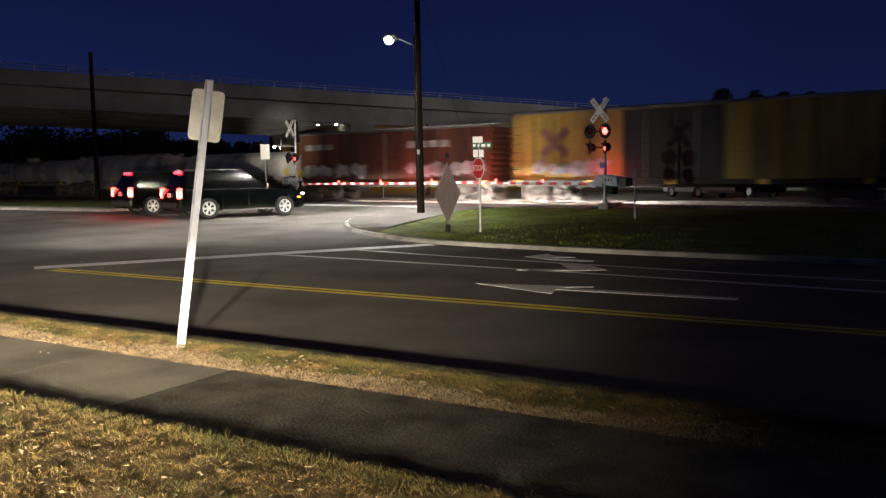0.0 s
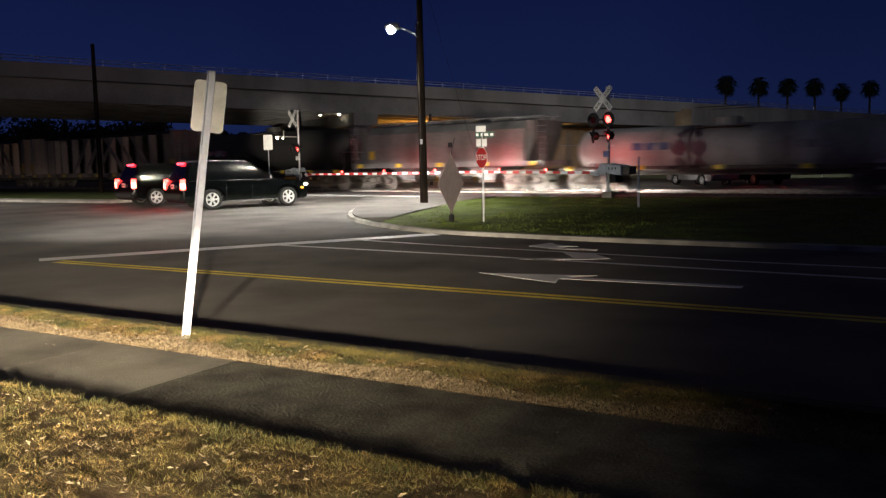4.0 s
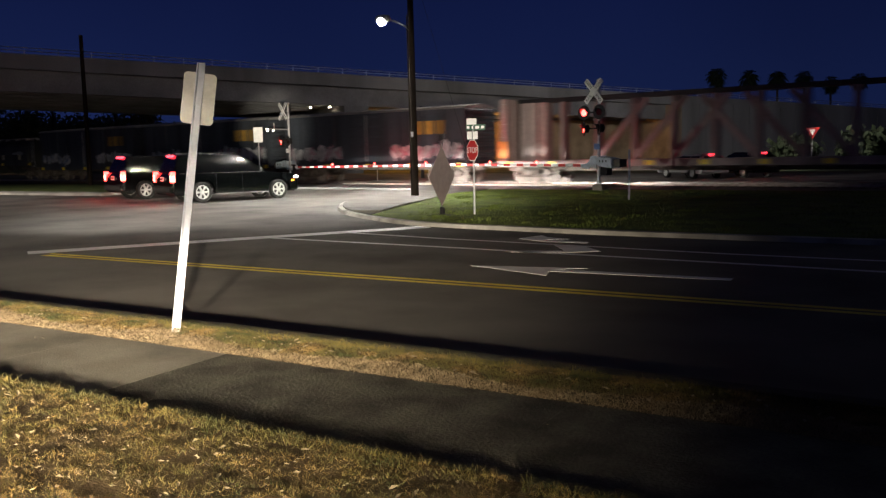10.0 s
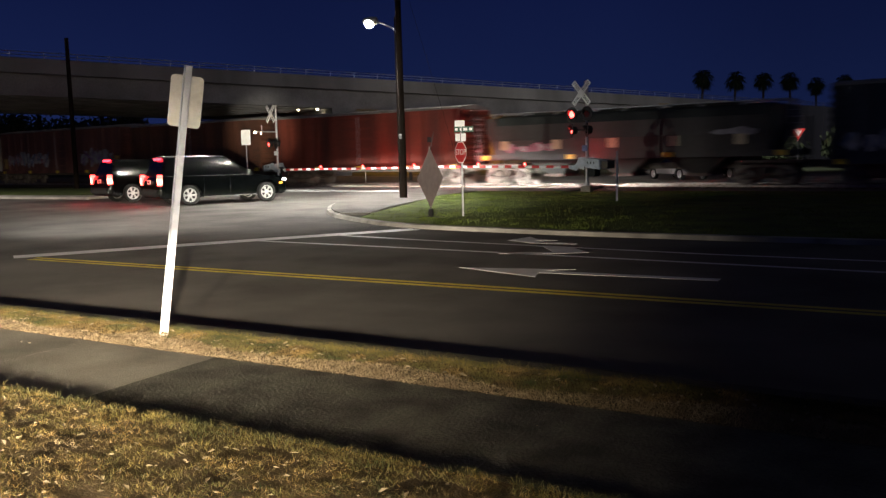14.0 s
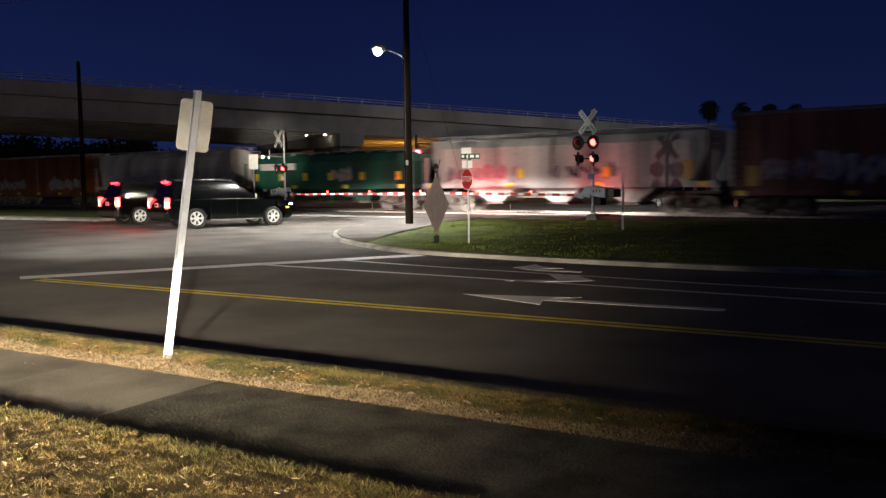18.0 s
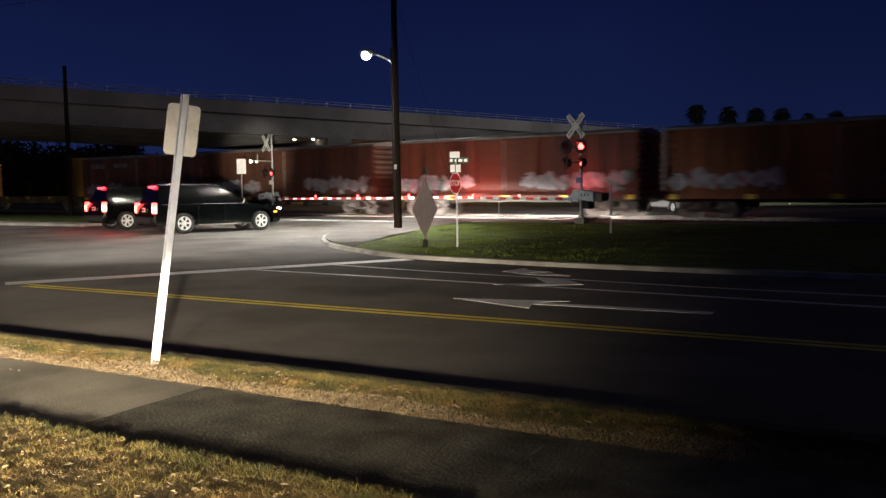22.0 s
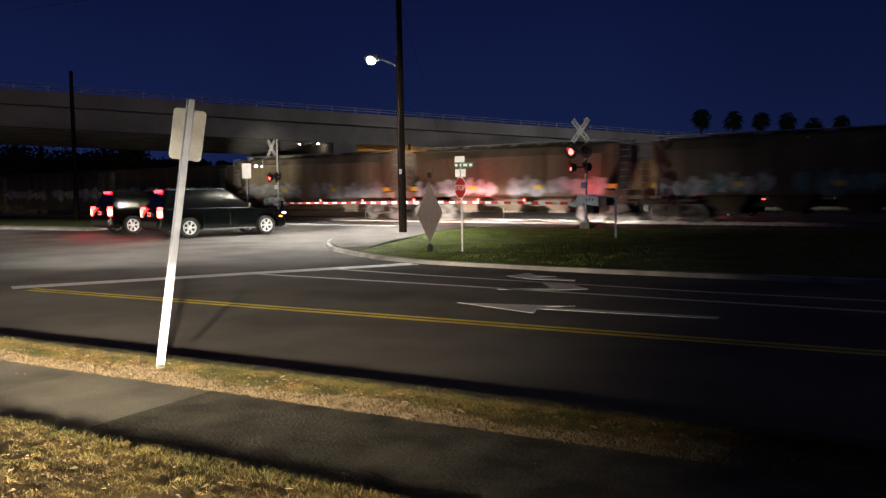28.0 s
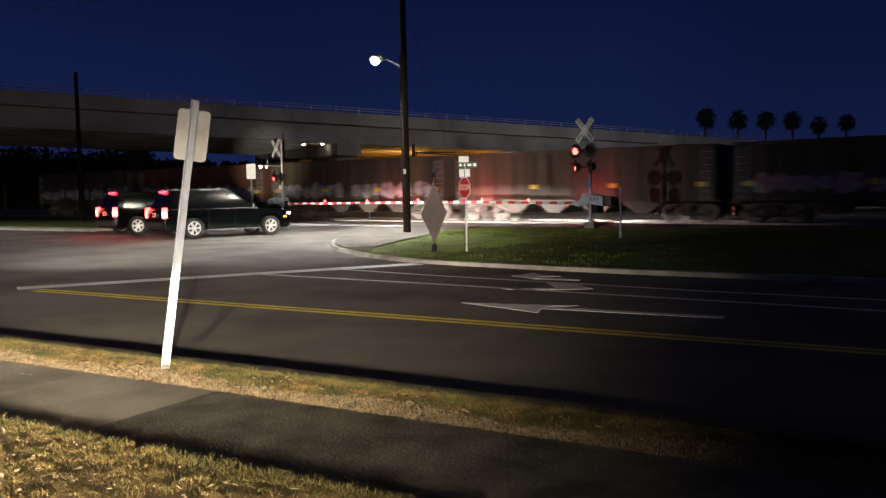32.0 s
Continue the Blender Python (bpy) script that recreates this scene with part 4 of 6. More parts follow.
def gondola(L, paint, H=4.1, label=""):
    """High-sided open coal car with ribbed sides."""
    car = thing("coal_hopper", on_track(0), label, "rail car", "cars of the freight train")
    for y0, y1 in ((-1.48, -1.40), (1.40, 1.48)):
        part("side", Build().box(0.5, L - 0.5, y0, y1, 1.0, H), paint, car)
        s = -1 if y0 < 0 else 1
        rb = Build().box(-0.08, 0.08, min(s * 1.48, s * 1.57), max(s * 1.48, s * 1.57), 1.05, H - 0.15).mesh("side_post", paint)
        for i in range(13):
            part("side_post", rb, paint, car, m=pose(0.6 + i * (L - 1.2) / 12, 0, 0))
        part("top_chord", Build().box(0.4, L - 0.4, min(s * 1.38, s * 1.58), max(s * 1.38, s * 1.58), H - 0.14, H), paint, car)
    for x in (0.5, L - 0.5):
        part("end_sheet", Build().box(x - 0.05, x + 0.05, -1.45, 1.45, 1.0, H), paint, car)
    load = Build()
    nx = 24
    v = []
    for i in range(nx + 1):
        for j in range(7):
            x, y = 0.6 + i * (L - 1.2) / nx, -1.38 + j * 2.76 / 6
            v.append((x, y, H - 0.35 + 0.45 * (1 - (y / 1.4) ** 2) * min(1, i / 3, (nx - i) / 3) + 0.06 * noise.noise(Vector((x * 2, y * 2, L)))))
    load.add(v, [(i * 7 + j, (i + 1) * 7 + j, (i + 1) * 7 + j + 1, i * 7 + j + 1) for i in range(nx) for j in range(6)])
    part("load", load, BLACK, car, "dark heaped load")
    for k in range(4):
        a = 2.8 + k * (L - 5.6) / 4
        b = a + (L - 5.6) / 4
        hb = Build().prism([(a, 1.05), (b, 1.05), ((a + b) / 2 + 0.3, 0.42), ((a + b) / 2 - 0.3, 0.42)], -1.3, 1.3)
        part("hopper_bay", hb, paint, car)
    part("underframe", Build().box(0.3, L - 0.3, -0.3, 0.3, 0.75, 1.05).box(0.3, 2.8, -1.35, 1.35, 0.95, 1.05).box(L - 2.8, L - 0.3, -1.35, 1.35, 0.95, 1.05), UNDER, car)
    ladder(car, 0.75, 1.0, H - 0.2, -1.62, STEEL, 8)
    ladder(car, L - 0.75, 1.0, H - 0.2, -1.62, STEEL, 8)
    ends(car, L)
    bogie(car, 1.9)
    bogie(car, L - 1.9)
    return car


SPEED = 16.1
TRAIN = []


def couple(car, u):
    """u: place of the car's left end along the track at the clip's start."""
    TRAIN.append((car, u))
    return car


def logo_bars(car, x, z, w, h, n, material, y=-1.60):
    """A maker's lettering as plain blocks."""
    for k in range(n):
        a = x + k * w / n
        part("emblem_block", Build().box(a, a + w / n * 0.78, y - 0.004, y + 0.006, z, z + h), material, car)


# yellow boxcar with black doors and a crossed emblem
c = couple(boxcar(18.6, P_YELLOW, 4.75, BLACK, "faded yellow boxcar with black double doors", 14, None, 2), -23.9)
for o in (-1, 1):
    part("emblem_bar", Build().bar((3.2 - 0.75, -1.585, 3.0 + o * 0.65), (3.2 + 0.75, -1.585, 3.0 - o * 0.65), 0.02, 0.42), mat("faded_emblem_paint", (0.30, 0.16, 0.13), 0.7, var=0.3, bump=0), c, "crossed faded emblem bar")
graffiti(c, 2.0, 6.2, 1.2, 2.3, 3, (0, 4, 1))
reflectors(c, 18.6, 1.0)
# brown boxcar
c = couple(boxcar(15.9, P_BROWN, 4.28, P_BROWN, "oxide-brown boxcar with white sprayed lettering", 12), -40.0)
logo_bars(c, 9.6, 3.0, 3.2, 0.38, 4, GRAF[0], -1.58)
logo_bars(c, 1.2, 3.05, 2.6, 0.34, 3, GRAF[4], -1.58)
graffiti(c, 1.0, 6.5, 1.2, 2.3, 11, (0, 4))
graffiti(c, 9.5, 15.0, 1.2, 2.4, 12, (0, 1, 4))
reflectors(c, 15.9, 1.0, tall=(0.6,))
# white tank cars and hoppers
c = couple(tank(13.6, P_WHITE, 1.12, 2.0, "soiled white tank car with low curved shell", False), -53.8)
reflectors(c, 13.6, 1.12, -1.485, 5, (13.0,))
c = couple(hopper(14.2, P_WHITE, 3.28, "dirty white covered hopper with sloped bays"), -68.3)
graffiti(c, 1.8, 4.2, 1.7, 2.7, 21, (4, 3))
reflectors(c, 14.2, 1.42)
c = couple(tank(17.0, P_WHITE, 1.10, 1.98, "long white tank car with dark lettering"), -85.5)
logo_bars(c, 4.2, 1.95, 2.0, 0.34, 3, GRAF[2], -1.10)
logo_bars(c, 11.5, 1.9, 1.8, 0.34, 3, GRAF[4], -1.10)
reflectors(c, 17.0, 1.12, -1.485)
c = couple(hopper(14.2, P_GREY, 3.9, "pale grey covered hopper"), -99.8)
reflectors(c, 14.2, 1.42, tall=(2.0,))
# black tank car
c = couple(tank(16.7, P_BLACK, 1.40, 2.45, "black tank car with yellow reflector strips"), -116.6)
reflectors(c, 16.7, 1.12, -1.485, 7)
graffiti(c, 2.0, 5.0, 2.15, 2.7, 31, (1, 4), -1.40)
# three empty centerbeam flat cars
for u in (-140.1, -162.1, -185.2):
    couple(centerbeam(22.9 if u != -162.1 else 21.8, P_TAN, 4.38, "empty pale centerbeam flatcar with diagonal braces"), u)
# three slate-blue boxcars
for u, sd in ((-201.8, 41), (-217.6, 42), (-233.0, 43)):
    c = couple(boxcar(15.5, P_BLUE, 4.35, P_BLUE, "slate-blue boxcar with yellow emblem blocks", 10), u)
    logo_bars(c, 11.4, 2.72, 2.3, 0.74, 3, P_BULK, -1.58)
    graffiti(c, 1.2, 5.6, 1.2, 2.35, sd, (0, 4, 1) if sd == 41 else (4, 0) if sd == 42 else (0, 4, 2))
    graffiti(c, 9.6, 14.6, 1.2, 2.4, sd + 5, (0, 1, 4) if sd != 43 else (0, 4))
    reflectors(c, 15.5, 1.0)
c = couple(hopper(16.9, P_SLATE, 3.72, "dark grey covered hopper with square placards"), -250.2)
reflectors(c, 16.9, 1.42, -1.575, 4)
for x_ in (2.2, 5.2, 8.2, 11.2, 14.2):
    part("placard", PLATE_CREAM, CREAM, c, m=pose(x_, -1.59, 2.04))
graffiti(c, 2.2, 5.2, 1.6, 2.2, 51, (1, 0), -1.58)
graffiti(c, 13.0, 15.0, 2.2, 2.6, 52, (4,), -1.58)
c = couple(boxcar(15.7, P_RED, 4.4, P_RED, "faded red boxcar with ribbed sides", 12), -266.0)
reflectors(c, 15.7, 1.0)
c = couple(boxcar(15.5, P_BROWN, 4.5, P_BROWN, "dark oxide-brown boxcar with steel door", 12), -281.7)
reflectors(c, 15.5, 1.0)
c = couple(boxcar(19.7, P_FADED, 4.65, P_FADED, "long faded red boxcar with blue and white graffiti", 16), -301.6)
graffiti(c, 1.8, 8.4, 1.3, 2.8, 61, (0, 2, 1))
graffiti(c, 13.4, 18.0, 1.2, 3.0, 62, (4, 5))
reflectors(c, 19.7, 1.0, -1.575, 5)
for x_ in (1.5, 18.6):
    part("placard", PLATE_BIG, FADED_PLATE, c, m=pose(x_, -1.60, 1.75))
c = couple(hopper(17.3, P_WHITE, 4.12, "dirty white covered hopper with red graffiti", 3, False), -318.6)
graffiti(c, 2.0, 6.6, 1.5, 2.6, 71, (1, 4), -1.58)
graffiti(c, 8.6, 12.0, 1.6, 2.6, 72, (4, 6), -1.58)
reflectors(c, 17.3, 1.42, -1.60, 4, (3.4, 6.8, 11.6))
part("placard", PLATE_BIG, FADED_PLATE, c, m=pose(15.6, -1.61, 2.1))
c = couple(hopper(15.2, P_GREEN, 3.6, "dark green covered hopper with white lettering bars"), -334.0)
logo_bars(c, 2.2, 2.5, 4.2, 0.42, 1, WHITE, -1.585)
graffiti(c, 8.6, 10.4, 1.6, 2.6, 73, (4,), -1.58)
reflectors(c, 15.2, 1.42, -1.60, 4, (1.8, 4.2, 6.4, 8.6, 11.2, 14.0))
c = couple(hopper(17.9, P_WHITE, 4.2, "pale grey covered hopper with scattered graffiti"), -352.2)
graffiti(c, 3.0, 9.0, 1.6, 2.5, 81, (0, 4), -1.585)
reflectors(c, 17.9, 1.42, -1.56, 4)
for u, pn, lab, sd in ((-368.5, P_ORANGE, "faded orange boxcar with pale graffiti", 91), (-384.4, P_RUSTRED, "worn rust-red boxcar with teal graffiti", 92), (-400.7, P_BROWN, "dark oxide boxcar with sprayed sides", 93), (-416.4, P_FADED, "dull red boxcar with small white lettering", 94)):
    c = couple(boxcar(15.8, pn, 4.32, pn, lab, 16), u)
    graffiti(c, 1.0, 5.8, 1.2, 2.3, sd, (0, 3, 1) if sd == 92 else (0, 4, 1))
    if sd != 92:
        graffiti(c, 9.8, 14.8, 1.2, 2.4, sd + 20, (0, 4) if sd != 94 else (1, 4))
    else:
        graffiti(c, 9.0, 15.0, 1.2, 2.4, sd + 20, (4, 0, 3))
    if sd == 94:
        logo_bars(c, 5.0, 3.35, 1.8, 0.3, 3, GRAF[4], -1.59)
        logo_bars(c, 2.0, 3.3, 1.8, 0.36, 3, GRAF[4], -1.59)
    reflectors(c, 15.8, 1.0)
couple(bulkhead_flat(19.3, P_BULK, 4.3, "empty bulkhead flatcar with mustard ends"), -435.9)
# covered hoppers and coal cars at the end
u_end = -435.9
for i, (dl, kind_, pn, sd) in enumerate(((16.5, "g", P_DIRT, 0), (13.9, "h", P_DIRT, 101), (14.1, "h", P_DIRT, 102), (14.7, "h", P_SAND, 103), (14.7, "g", P_SOOT, 104), (16.8, "g", P_SOOT, 105), (15.0, "g", P_SOOT, 0), (14.7, "g", P_SOOT, 107), (14.7, "g", P_BROWN, 108), (14.7, "g", P_SOOT, 109))):
    u_end -= dl
    c = couple(gondola(dl, pn, 3.55, "soiled brown coal hopper with sprayed sides") if kind_ == "g" else hopper(dl, pn, 4.05, "pale sand covered hopper with sprayed sides" if pn is P_SAND else "soiled brown covered hopper with sprayed sides", 3, False), u_end)
    yy = -1.60
    if sd:
        graffiti(c, 1.2, dl * 0.45, 1.15, 2.3, sd, {101: (0, 3), 102: (0, 4), 103: (0, 4), 104: (0, 3, 2), 105: (4, 1)}.get(sd, (4, 0)), yy)
        graffiti(c, dl * 0.52, dl - 1.2, 1.15, 2.35, sd + 30, {101: (3, 4), 104: (3, 0, 2), 103: (4, 0)}.get(sd, (4, 0)), yy)
    reflectors(c, dl, 1.75, yy - 0.01, 4)

# ---- crossing signals and gates ----
FACE = 252.0


def flasher(sig, x, y, z, turn, rotors):
    """One lamp: a dark round target with a hooded cup; the glowing bulb plate turns inside it."""
    m = pose(x, y, z, 0, 0, turn)
    tg = part("lamp_target", Build().lathe([(0.155, -0.02), (0.29, -0.02), (0.30, 0.0), (0.29, 0.01), (0.155, 0.01)], 28, "y", None, True), BLACK, sig, "round black target", 0, m)
    cup = Build().lathe([(0.152, 0.0), (0.165, 0.0), (0.165, 0.18), (0.05, 0.24), (0.01, 0.24), (0.01, 0.23), (0.05, 0.22), (0.152, 0.17)], 24, "y", None, True)
    part("cup", cup, BLACK, tg)
    hood = Build()
    n = 12
    v = []
    for i in range(n + 1):
        a = math.pi * (0.0 + i / n)
        for yy in (-0.02, -0.24 + 0.16 * abs(math.cos(a))):
            v.append((0.165 * math.cos(a), yy, 0.165 * math.sin(a)))
            v.append((0.172 * math.cos(a), yy, 0.172 * math.sin(a)))
    hood.add(v, [f for i in range(n) for f in ((i * 4, i * 4 + 4, i * 4 + 6, i * 4 + 2), (i * 4 + 1, i * 4 + 3, i * 4 + 7, i * 4 + 5), (i * 4 + 2, i * 4 + 6, i * 4 + 7, i * 4 + 3))])
    part("hood", hood, BLACK, tg)
    me = Build().lathe([(0.005, -0.035), (0.10, -0.03), (0.142, -0.012), (0.142, 0.012), (0.005, 0.014)], 20, "y").mesh("bulb_plate", [RED_ON, RED_OFF])
    for p in me.polygons:
        if p.center.y > -0.005:
            p.material_index = 1
    b = part("bulb_plate", me, RED_ON, tg, "turning red lamp", 0, pose(0, 0.01, 0))
    rotors.append(b)


LEFT_LAMPS, RIGHT_LAMPS = [], []


def crossbuck(sig, z, y, turn):
    m0 = pose(0, y, z, 0, 0, turn)
    for k, a in enumerate((48, -48)):
        bl = part("crossbuck_blade", Build().box(-0.61, 0.61, -0.004 - 0.006 * k, 0.004 - 0.006 * k, -0.115, 0.115), WHITE, sig, "white crossbuck blade", 0.003, m0 @ pose(0, 0, 0, 0, a, 0))
        for x, w in (((-0.36, "RAIL"), (0.36, "ROAD")) if k else ((0, "CROSSING"),)):
            if k:
                lettering("letters", w, 0.16, BLACK, bl, pose(x, -0.013, 0, 90, 0, 0))
            else:
                for xx, ww in ((-0.36, "CROS"), (0.36, "SING")):
                    lettering("letters", ww, 0.16, BLACK, bl, pose(xx, -0.007, 0, 90, 0, 0))


def signal(x, y, tall, arm, arm_turn, label, pitch=0.0, heads=True):
    """Crossing signal mast: crossbuck, lamps to the front and the back, gate arm with its machine."""
    sig = thing("crossing_signal", pose(x, y, 0.0), label, "crossing signal", "crossing signals")
    part("footing", Build().box(-0.21, 0.21, -0.21, 0.21, -0.1, 0.36), CONCRETE, sig, "", 0.02)
    part("mast", Build().rod((0, 0, 0.3), (0, 0, tall), 0.06, 16), STEEL, sig, "galvanised mast")
    part("mast_base", Build().lathe([(0.13, 0.36), (0.13, 0.40), (0.09, 0.48), (0.075, 0.56)], 16), STEEL, sig)
    f = FACE + 90
    face = Vector((math.cos(radians(FACE)), math.sin(radians(FACE)), 0))
    side = Vector((-face.y, face.x, 0))
    crossbuck(sig, tall - 0.42, 0.0, f)
    for ch in sig.children:
        if ch.name.startswith("crossbuck"):
            ch.matrix_basis = Matrix.Translation(face * 0.36) @ ch.matrix_basis
    part("crossbuck_bracket", Build().rod((0, 0, tall - 0.42), face * 0.35 + Vector((0, 0, tall - 0.42)), 0.03, 8), STEEL, sig)
    zl = tall - 1.27
    zz = zl - 0.65
    reach = 0.50

    def pair(z, turn, out):
        part("crossarm", Build().rod(side * -0.5 + face * (out * 0.86) + Vector((0, 0, z)), side * 0.5 + face * (out * 0.86) + Vector((0, 0, z)), 0.03, 10), BLACK, sig)
        part("crossarm_bracket", Build().rod(Vector((0, 0, z)), face * (out * 0.9) + Vector((0, 0, z)), 0.03, 8), BLACK, sig)
        for o, grp in ((-0.38, LEFT_LAMPS), (0.38, RIGHT_LAMPS)):
            p = side * o + face * out
            flasher(sig, p.x, p.y, z, turn, grp)

    if heads:
        pair(zl, f, reach)
        # pair turned towards the frontage road
        pair(zz, f - 40, reach)
    else:
        pair(zl - 0.85, f - 12, 0.30)
    part("bell", Build().lathe([(0.02, 0.0), (0.11, 0.0), (0.12, 0.05), (0.06, 0.09), (0.02, 0.1)], 16, "z", pose(0, 0, tall)), STEEL, sig)
    part("notice", Build().box(-0.15, 0.15, -0.005, 0.005, -0.12, 0.12), GRAF[2] if heads else WHITE, sig, "small notice plate", 0, pose(face.x * 0.14, face.y * 0.14, 1.9 if heads else 2.08, 0, 0, f))
    # gate machine and arm
    machine = part("gate_machine", Build().box(-0.32, 0.22, -0.22, 0.22, 0.72, 1.28), BLACK, sig, "dark gate machine", 0.04, pose(-0.30 * face.x, -0.30 * face.y, 0, 0, 0, arm_turn))
    part("machine_plate", Build().box(-0.2, 0.12, -0.226, -0.221, 0.95, 1.2), WHITE, machine)
    tongue = [(0.64, -0.05), (0.64, 0.05), (0.42, 0.06), (0.24, 0.18), (0.13, 0.40), (-0.16, 0.42), (-0.22, 0.30), (-0.22, 0.06), (-0.10, 0.05), (0.08, 0.02), (0.26, -0.14), (0.46, -0.10)]
    holder = part("arm_support", Build().prism(tongue, -0.34, -0.29).prism(tongue, 0.29, 0.34), GREYBOX, sig, "pale grey bent gate arm support", 0.012, pose(face.x * 0.05, face.y * 0.05, 1.12, 0, 0, arm_turn))
    part("counterweight", Build().prism([(-0.20, 0.00), (-0.20, 0.37), (-0.90, 0.29), (-0.93, -0.10)], -0.36, 0.36), GREYBOX, holder, "pale grey counterweight box", 0.02)
    for xs_ in (-0.66, -0.50, -0.34):
        for ys_ in (-0.366, 0.366):
            part("slot", Build().box(xs_ - 0.025, xs_ + 0.025, ys_ - 0.005, ys_ + 0.005, 0.14, 0.23), BLACK, holder)
    part("weight_arm", Build().box(-1.25, -0.93, -0.25, 0.25, -0.06, 0.26), UNDER, holder, "dull grey rear weight", 0.02)
    gate = part("gate_arm", Build().bar((0.6, 0, 0), (arm, 0, 0), 0.03, 0.11), WHITE, sig, "red and white striped gate arm", 0, Matrix.Translation(face * 0.05 + Vector((0, 0, 1.13))) @ pose(0, 0, 0, 0, 0, arm_turn) @ pose(0, 0, 0, 0, -pitch, 0))
    k = 0
    xx = 0.9
    while xx < arm - 0.1:
        if k % 2 == 0:
            part("red_stripe", Build().box(xx, min(arm, xx + 0.405), -0.0165, 0.0165, -0.0565, 0.0565), RED, gate)
        xx += 0.405
        k += 1
    for xl in (0.35, 0.65, 0.97):
        part("arm_lamp", Build().lathe([(0.02, -0.03), (0.055, -0.03), (0.06, 0.0), (0.055, 0.03), (0.02, 0.03)], 14, "y", pose(arm * xl, 0, 0.12)), RED_ON, gate, "lit red arm lamp")
    return sig


signal(-11.31, 32.66, 4.55, 9.6, 162, "railway crossing signal with lowered striped gate arm", 0.4)
far_sig = signal(-31.5, 37.1, 4.75, 12.2, -17, "railway crossing signal with a long lowered gate arm", 0.3, False)
part("bracket", Build().rod((0, 0, 3.3), (-1.15, -0.52, 3.36), 0.03, 8), STEEL, far_sig, "level bracket")
part("bracket_stub", Build().rod((-0.78, -0.36, 3.3), (-0.78, -0.36, 3.7), 0.03, 8), STEEL, far_sig)
part("flood_lamp", Build().rod((-1.15, -0.50, 3.26), (-1.12, -0.58, 3.34), 0.075, 14), FAR_LAMP, far_sig, "small lit floodlight", 0.02)
part("flood_lamp", Build().rod((-0.82, -0.38, 3.22), (-0.80, -0.43, 3.28), 0.035, 12), FAR_LAMP, far_sig, "small lit floodlight", 0.01)

# ---- signs ----


def rounded(w, h, r, n=4):
    pts = []
    for cx, cy, a0 in ((w / 2 - r, h / 2 - r, 0), (-w / 2 + r, h / 2 - r, 90), (-w / 2 + r, -h / 2 + r, 180), (w / 2 - r, -h / 2 + r, 270)):
        for i in range(n + 1):
            a = radians(a0 + 90 * i / n)
            pts.append((cx + r * math.cos(a), cy + r * math.sin(a)))
    return pts


# leaning sign, seen from behind, on a white post
s = thing("road_sign", pose(-6.18, 5.5, Z_STRIP - 0.03), "leaning white post with the bare back of a rounded sign", "sign")
up = Vector((0.02, 0.0, 1.0))
lean = pose(0, 0, 0, 0, 8.5, 30)
pb = Build().prism([(-0.04, -0.02), (-0.032, -0.02), (-0.026, 0.012), (0.026, 0.012), (0.032, -0.02), (0.04, -0.02), (0.04, -0.012), (0.034, -0.01), (0.03, 0.02), (-0.03, 0.02), (-0.034, -0.01), (-0.04, -0.012)], -0.2, 2.57, "z")
post = part("post", pb, POST_W, s, "white painted steel channel post", 0, lean)
part("plate", Build().prism(rounded(0.30, 0.485, 0.04), 0.034, 0.037), SIGN_BACK, s, "bare aluminium sign back", 0, lean @ pose(0.0, 0, 2.235, 0, 0, 14))
for z in (2.14, 2.5):
    part("bolt", Build().rod((0, 0.024, z), (0, 0.032, z), 0.009, 8), BLACK, post)
# stop sign with street name blades
s = thing("stop_sign", pose(-10.08, 19.22, 0.05), "red stop sign on a thin post with street name blades", "sign")
part("post", Build().rod((0, 0, -0.2), (0, 0, 2.4), 0.028, 10), STEEL, s, "galvanised post")
R8 = 0.275
octo = [(R8 / math.cos(math.pi / 8) * math.cos(math.pi / 8 + k * math.pi / 4), R8 / math.cos(math.pi / 8) * math.sin(math.pi / 8 + k * math.pi / 4)) for k in range(8)]
mS = pose(0, -0.0, 1.74, 0, 0, -30)
part("octagon_border", Build().prism(octo, -0.040, -0.036), WHITE, s, "white border", 0, mS)
o2 = part("octagon", Build().prism([(x * 0.93, z * 0.93) for x, z in octo], -0.044, -0.040), RED, s, "red octagon", 0, mS)
lettering("letters", "STOP", 0.21, WHITE, o2, pose(0, -0.0455, 0, 90, 0, 0))
for z, turn, mt in ((2.24, 20, GREEN), (2.30, -70, GREEN)):
    bl = part("name_blade", Build().box(-0.24, 0.27, -0.006, 0.006, -0.075, 0.075), mt, s, "green street name blade", 0, pose(0.05, 0, z + (0.1 if turn > 0 else 0), 0, 0, turn))
    for x, w in ((-0.18, 0.07), (0.01, 0.2), (0.2, 0.08)):
        part("writing_bar", Build().box(x - w / 2, x + w / 2, -0.009, -0.006, -0.035, 0.035), WHITE, bl)
for x, z, w, h in ((-0.02, 2.49, 0.27, 0.16), (-0.085, 2.13, 0.13, 0.2), (0.085, 2.13, 0.13, 0.2)):
    part("route_plate", Build().box(-w / 2, w / 2, -0.006, 0.004, -h / 2, h / 2), WHITE, s, "small white route plate", 0.004, pose(x, -0.06, z, 0, 0, 12))
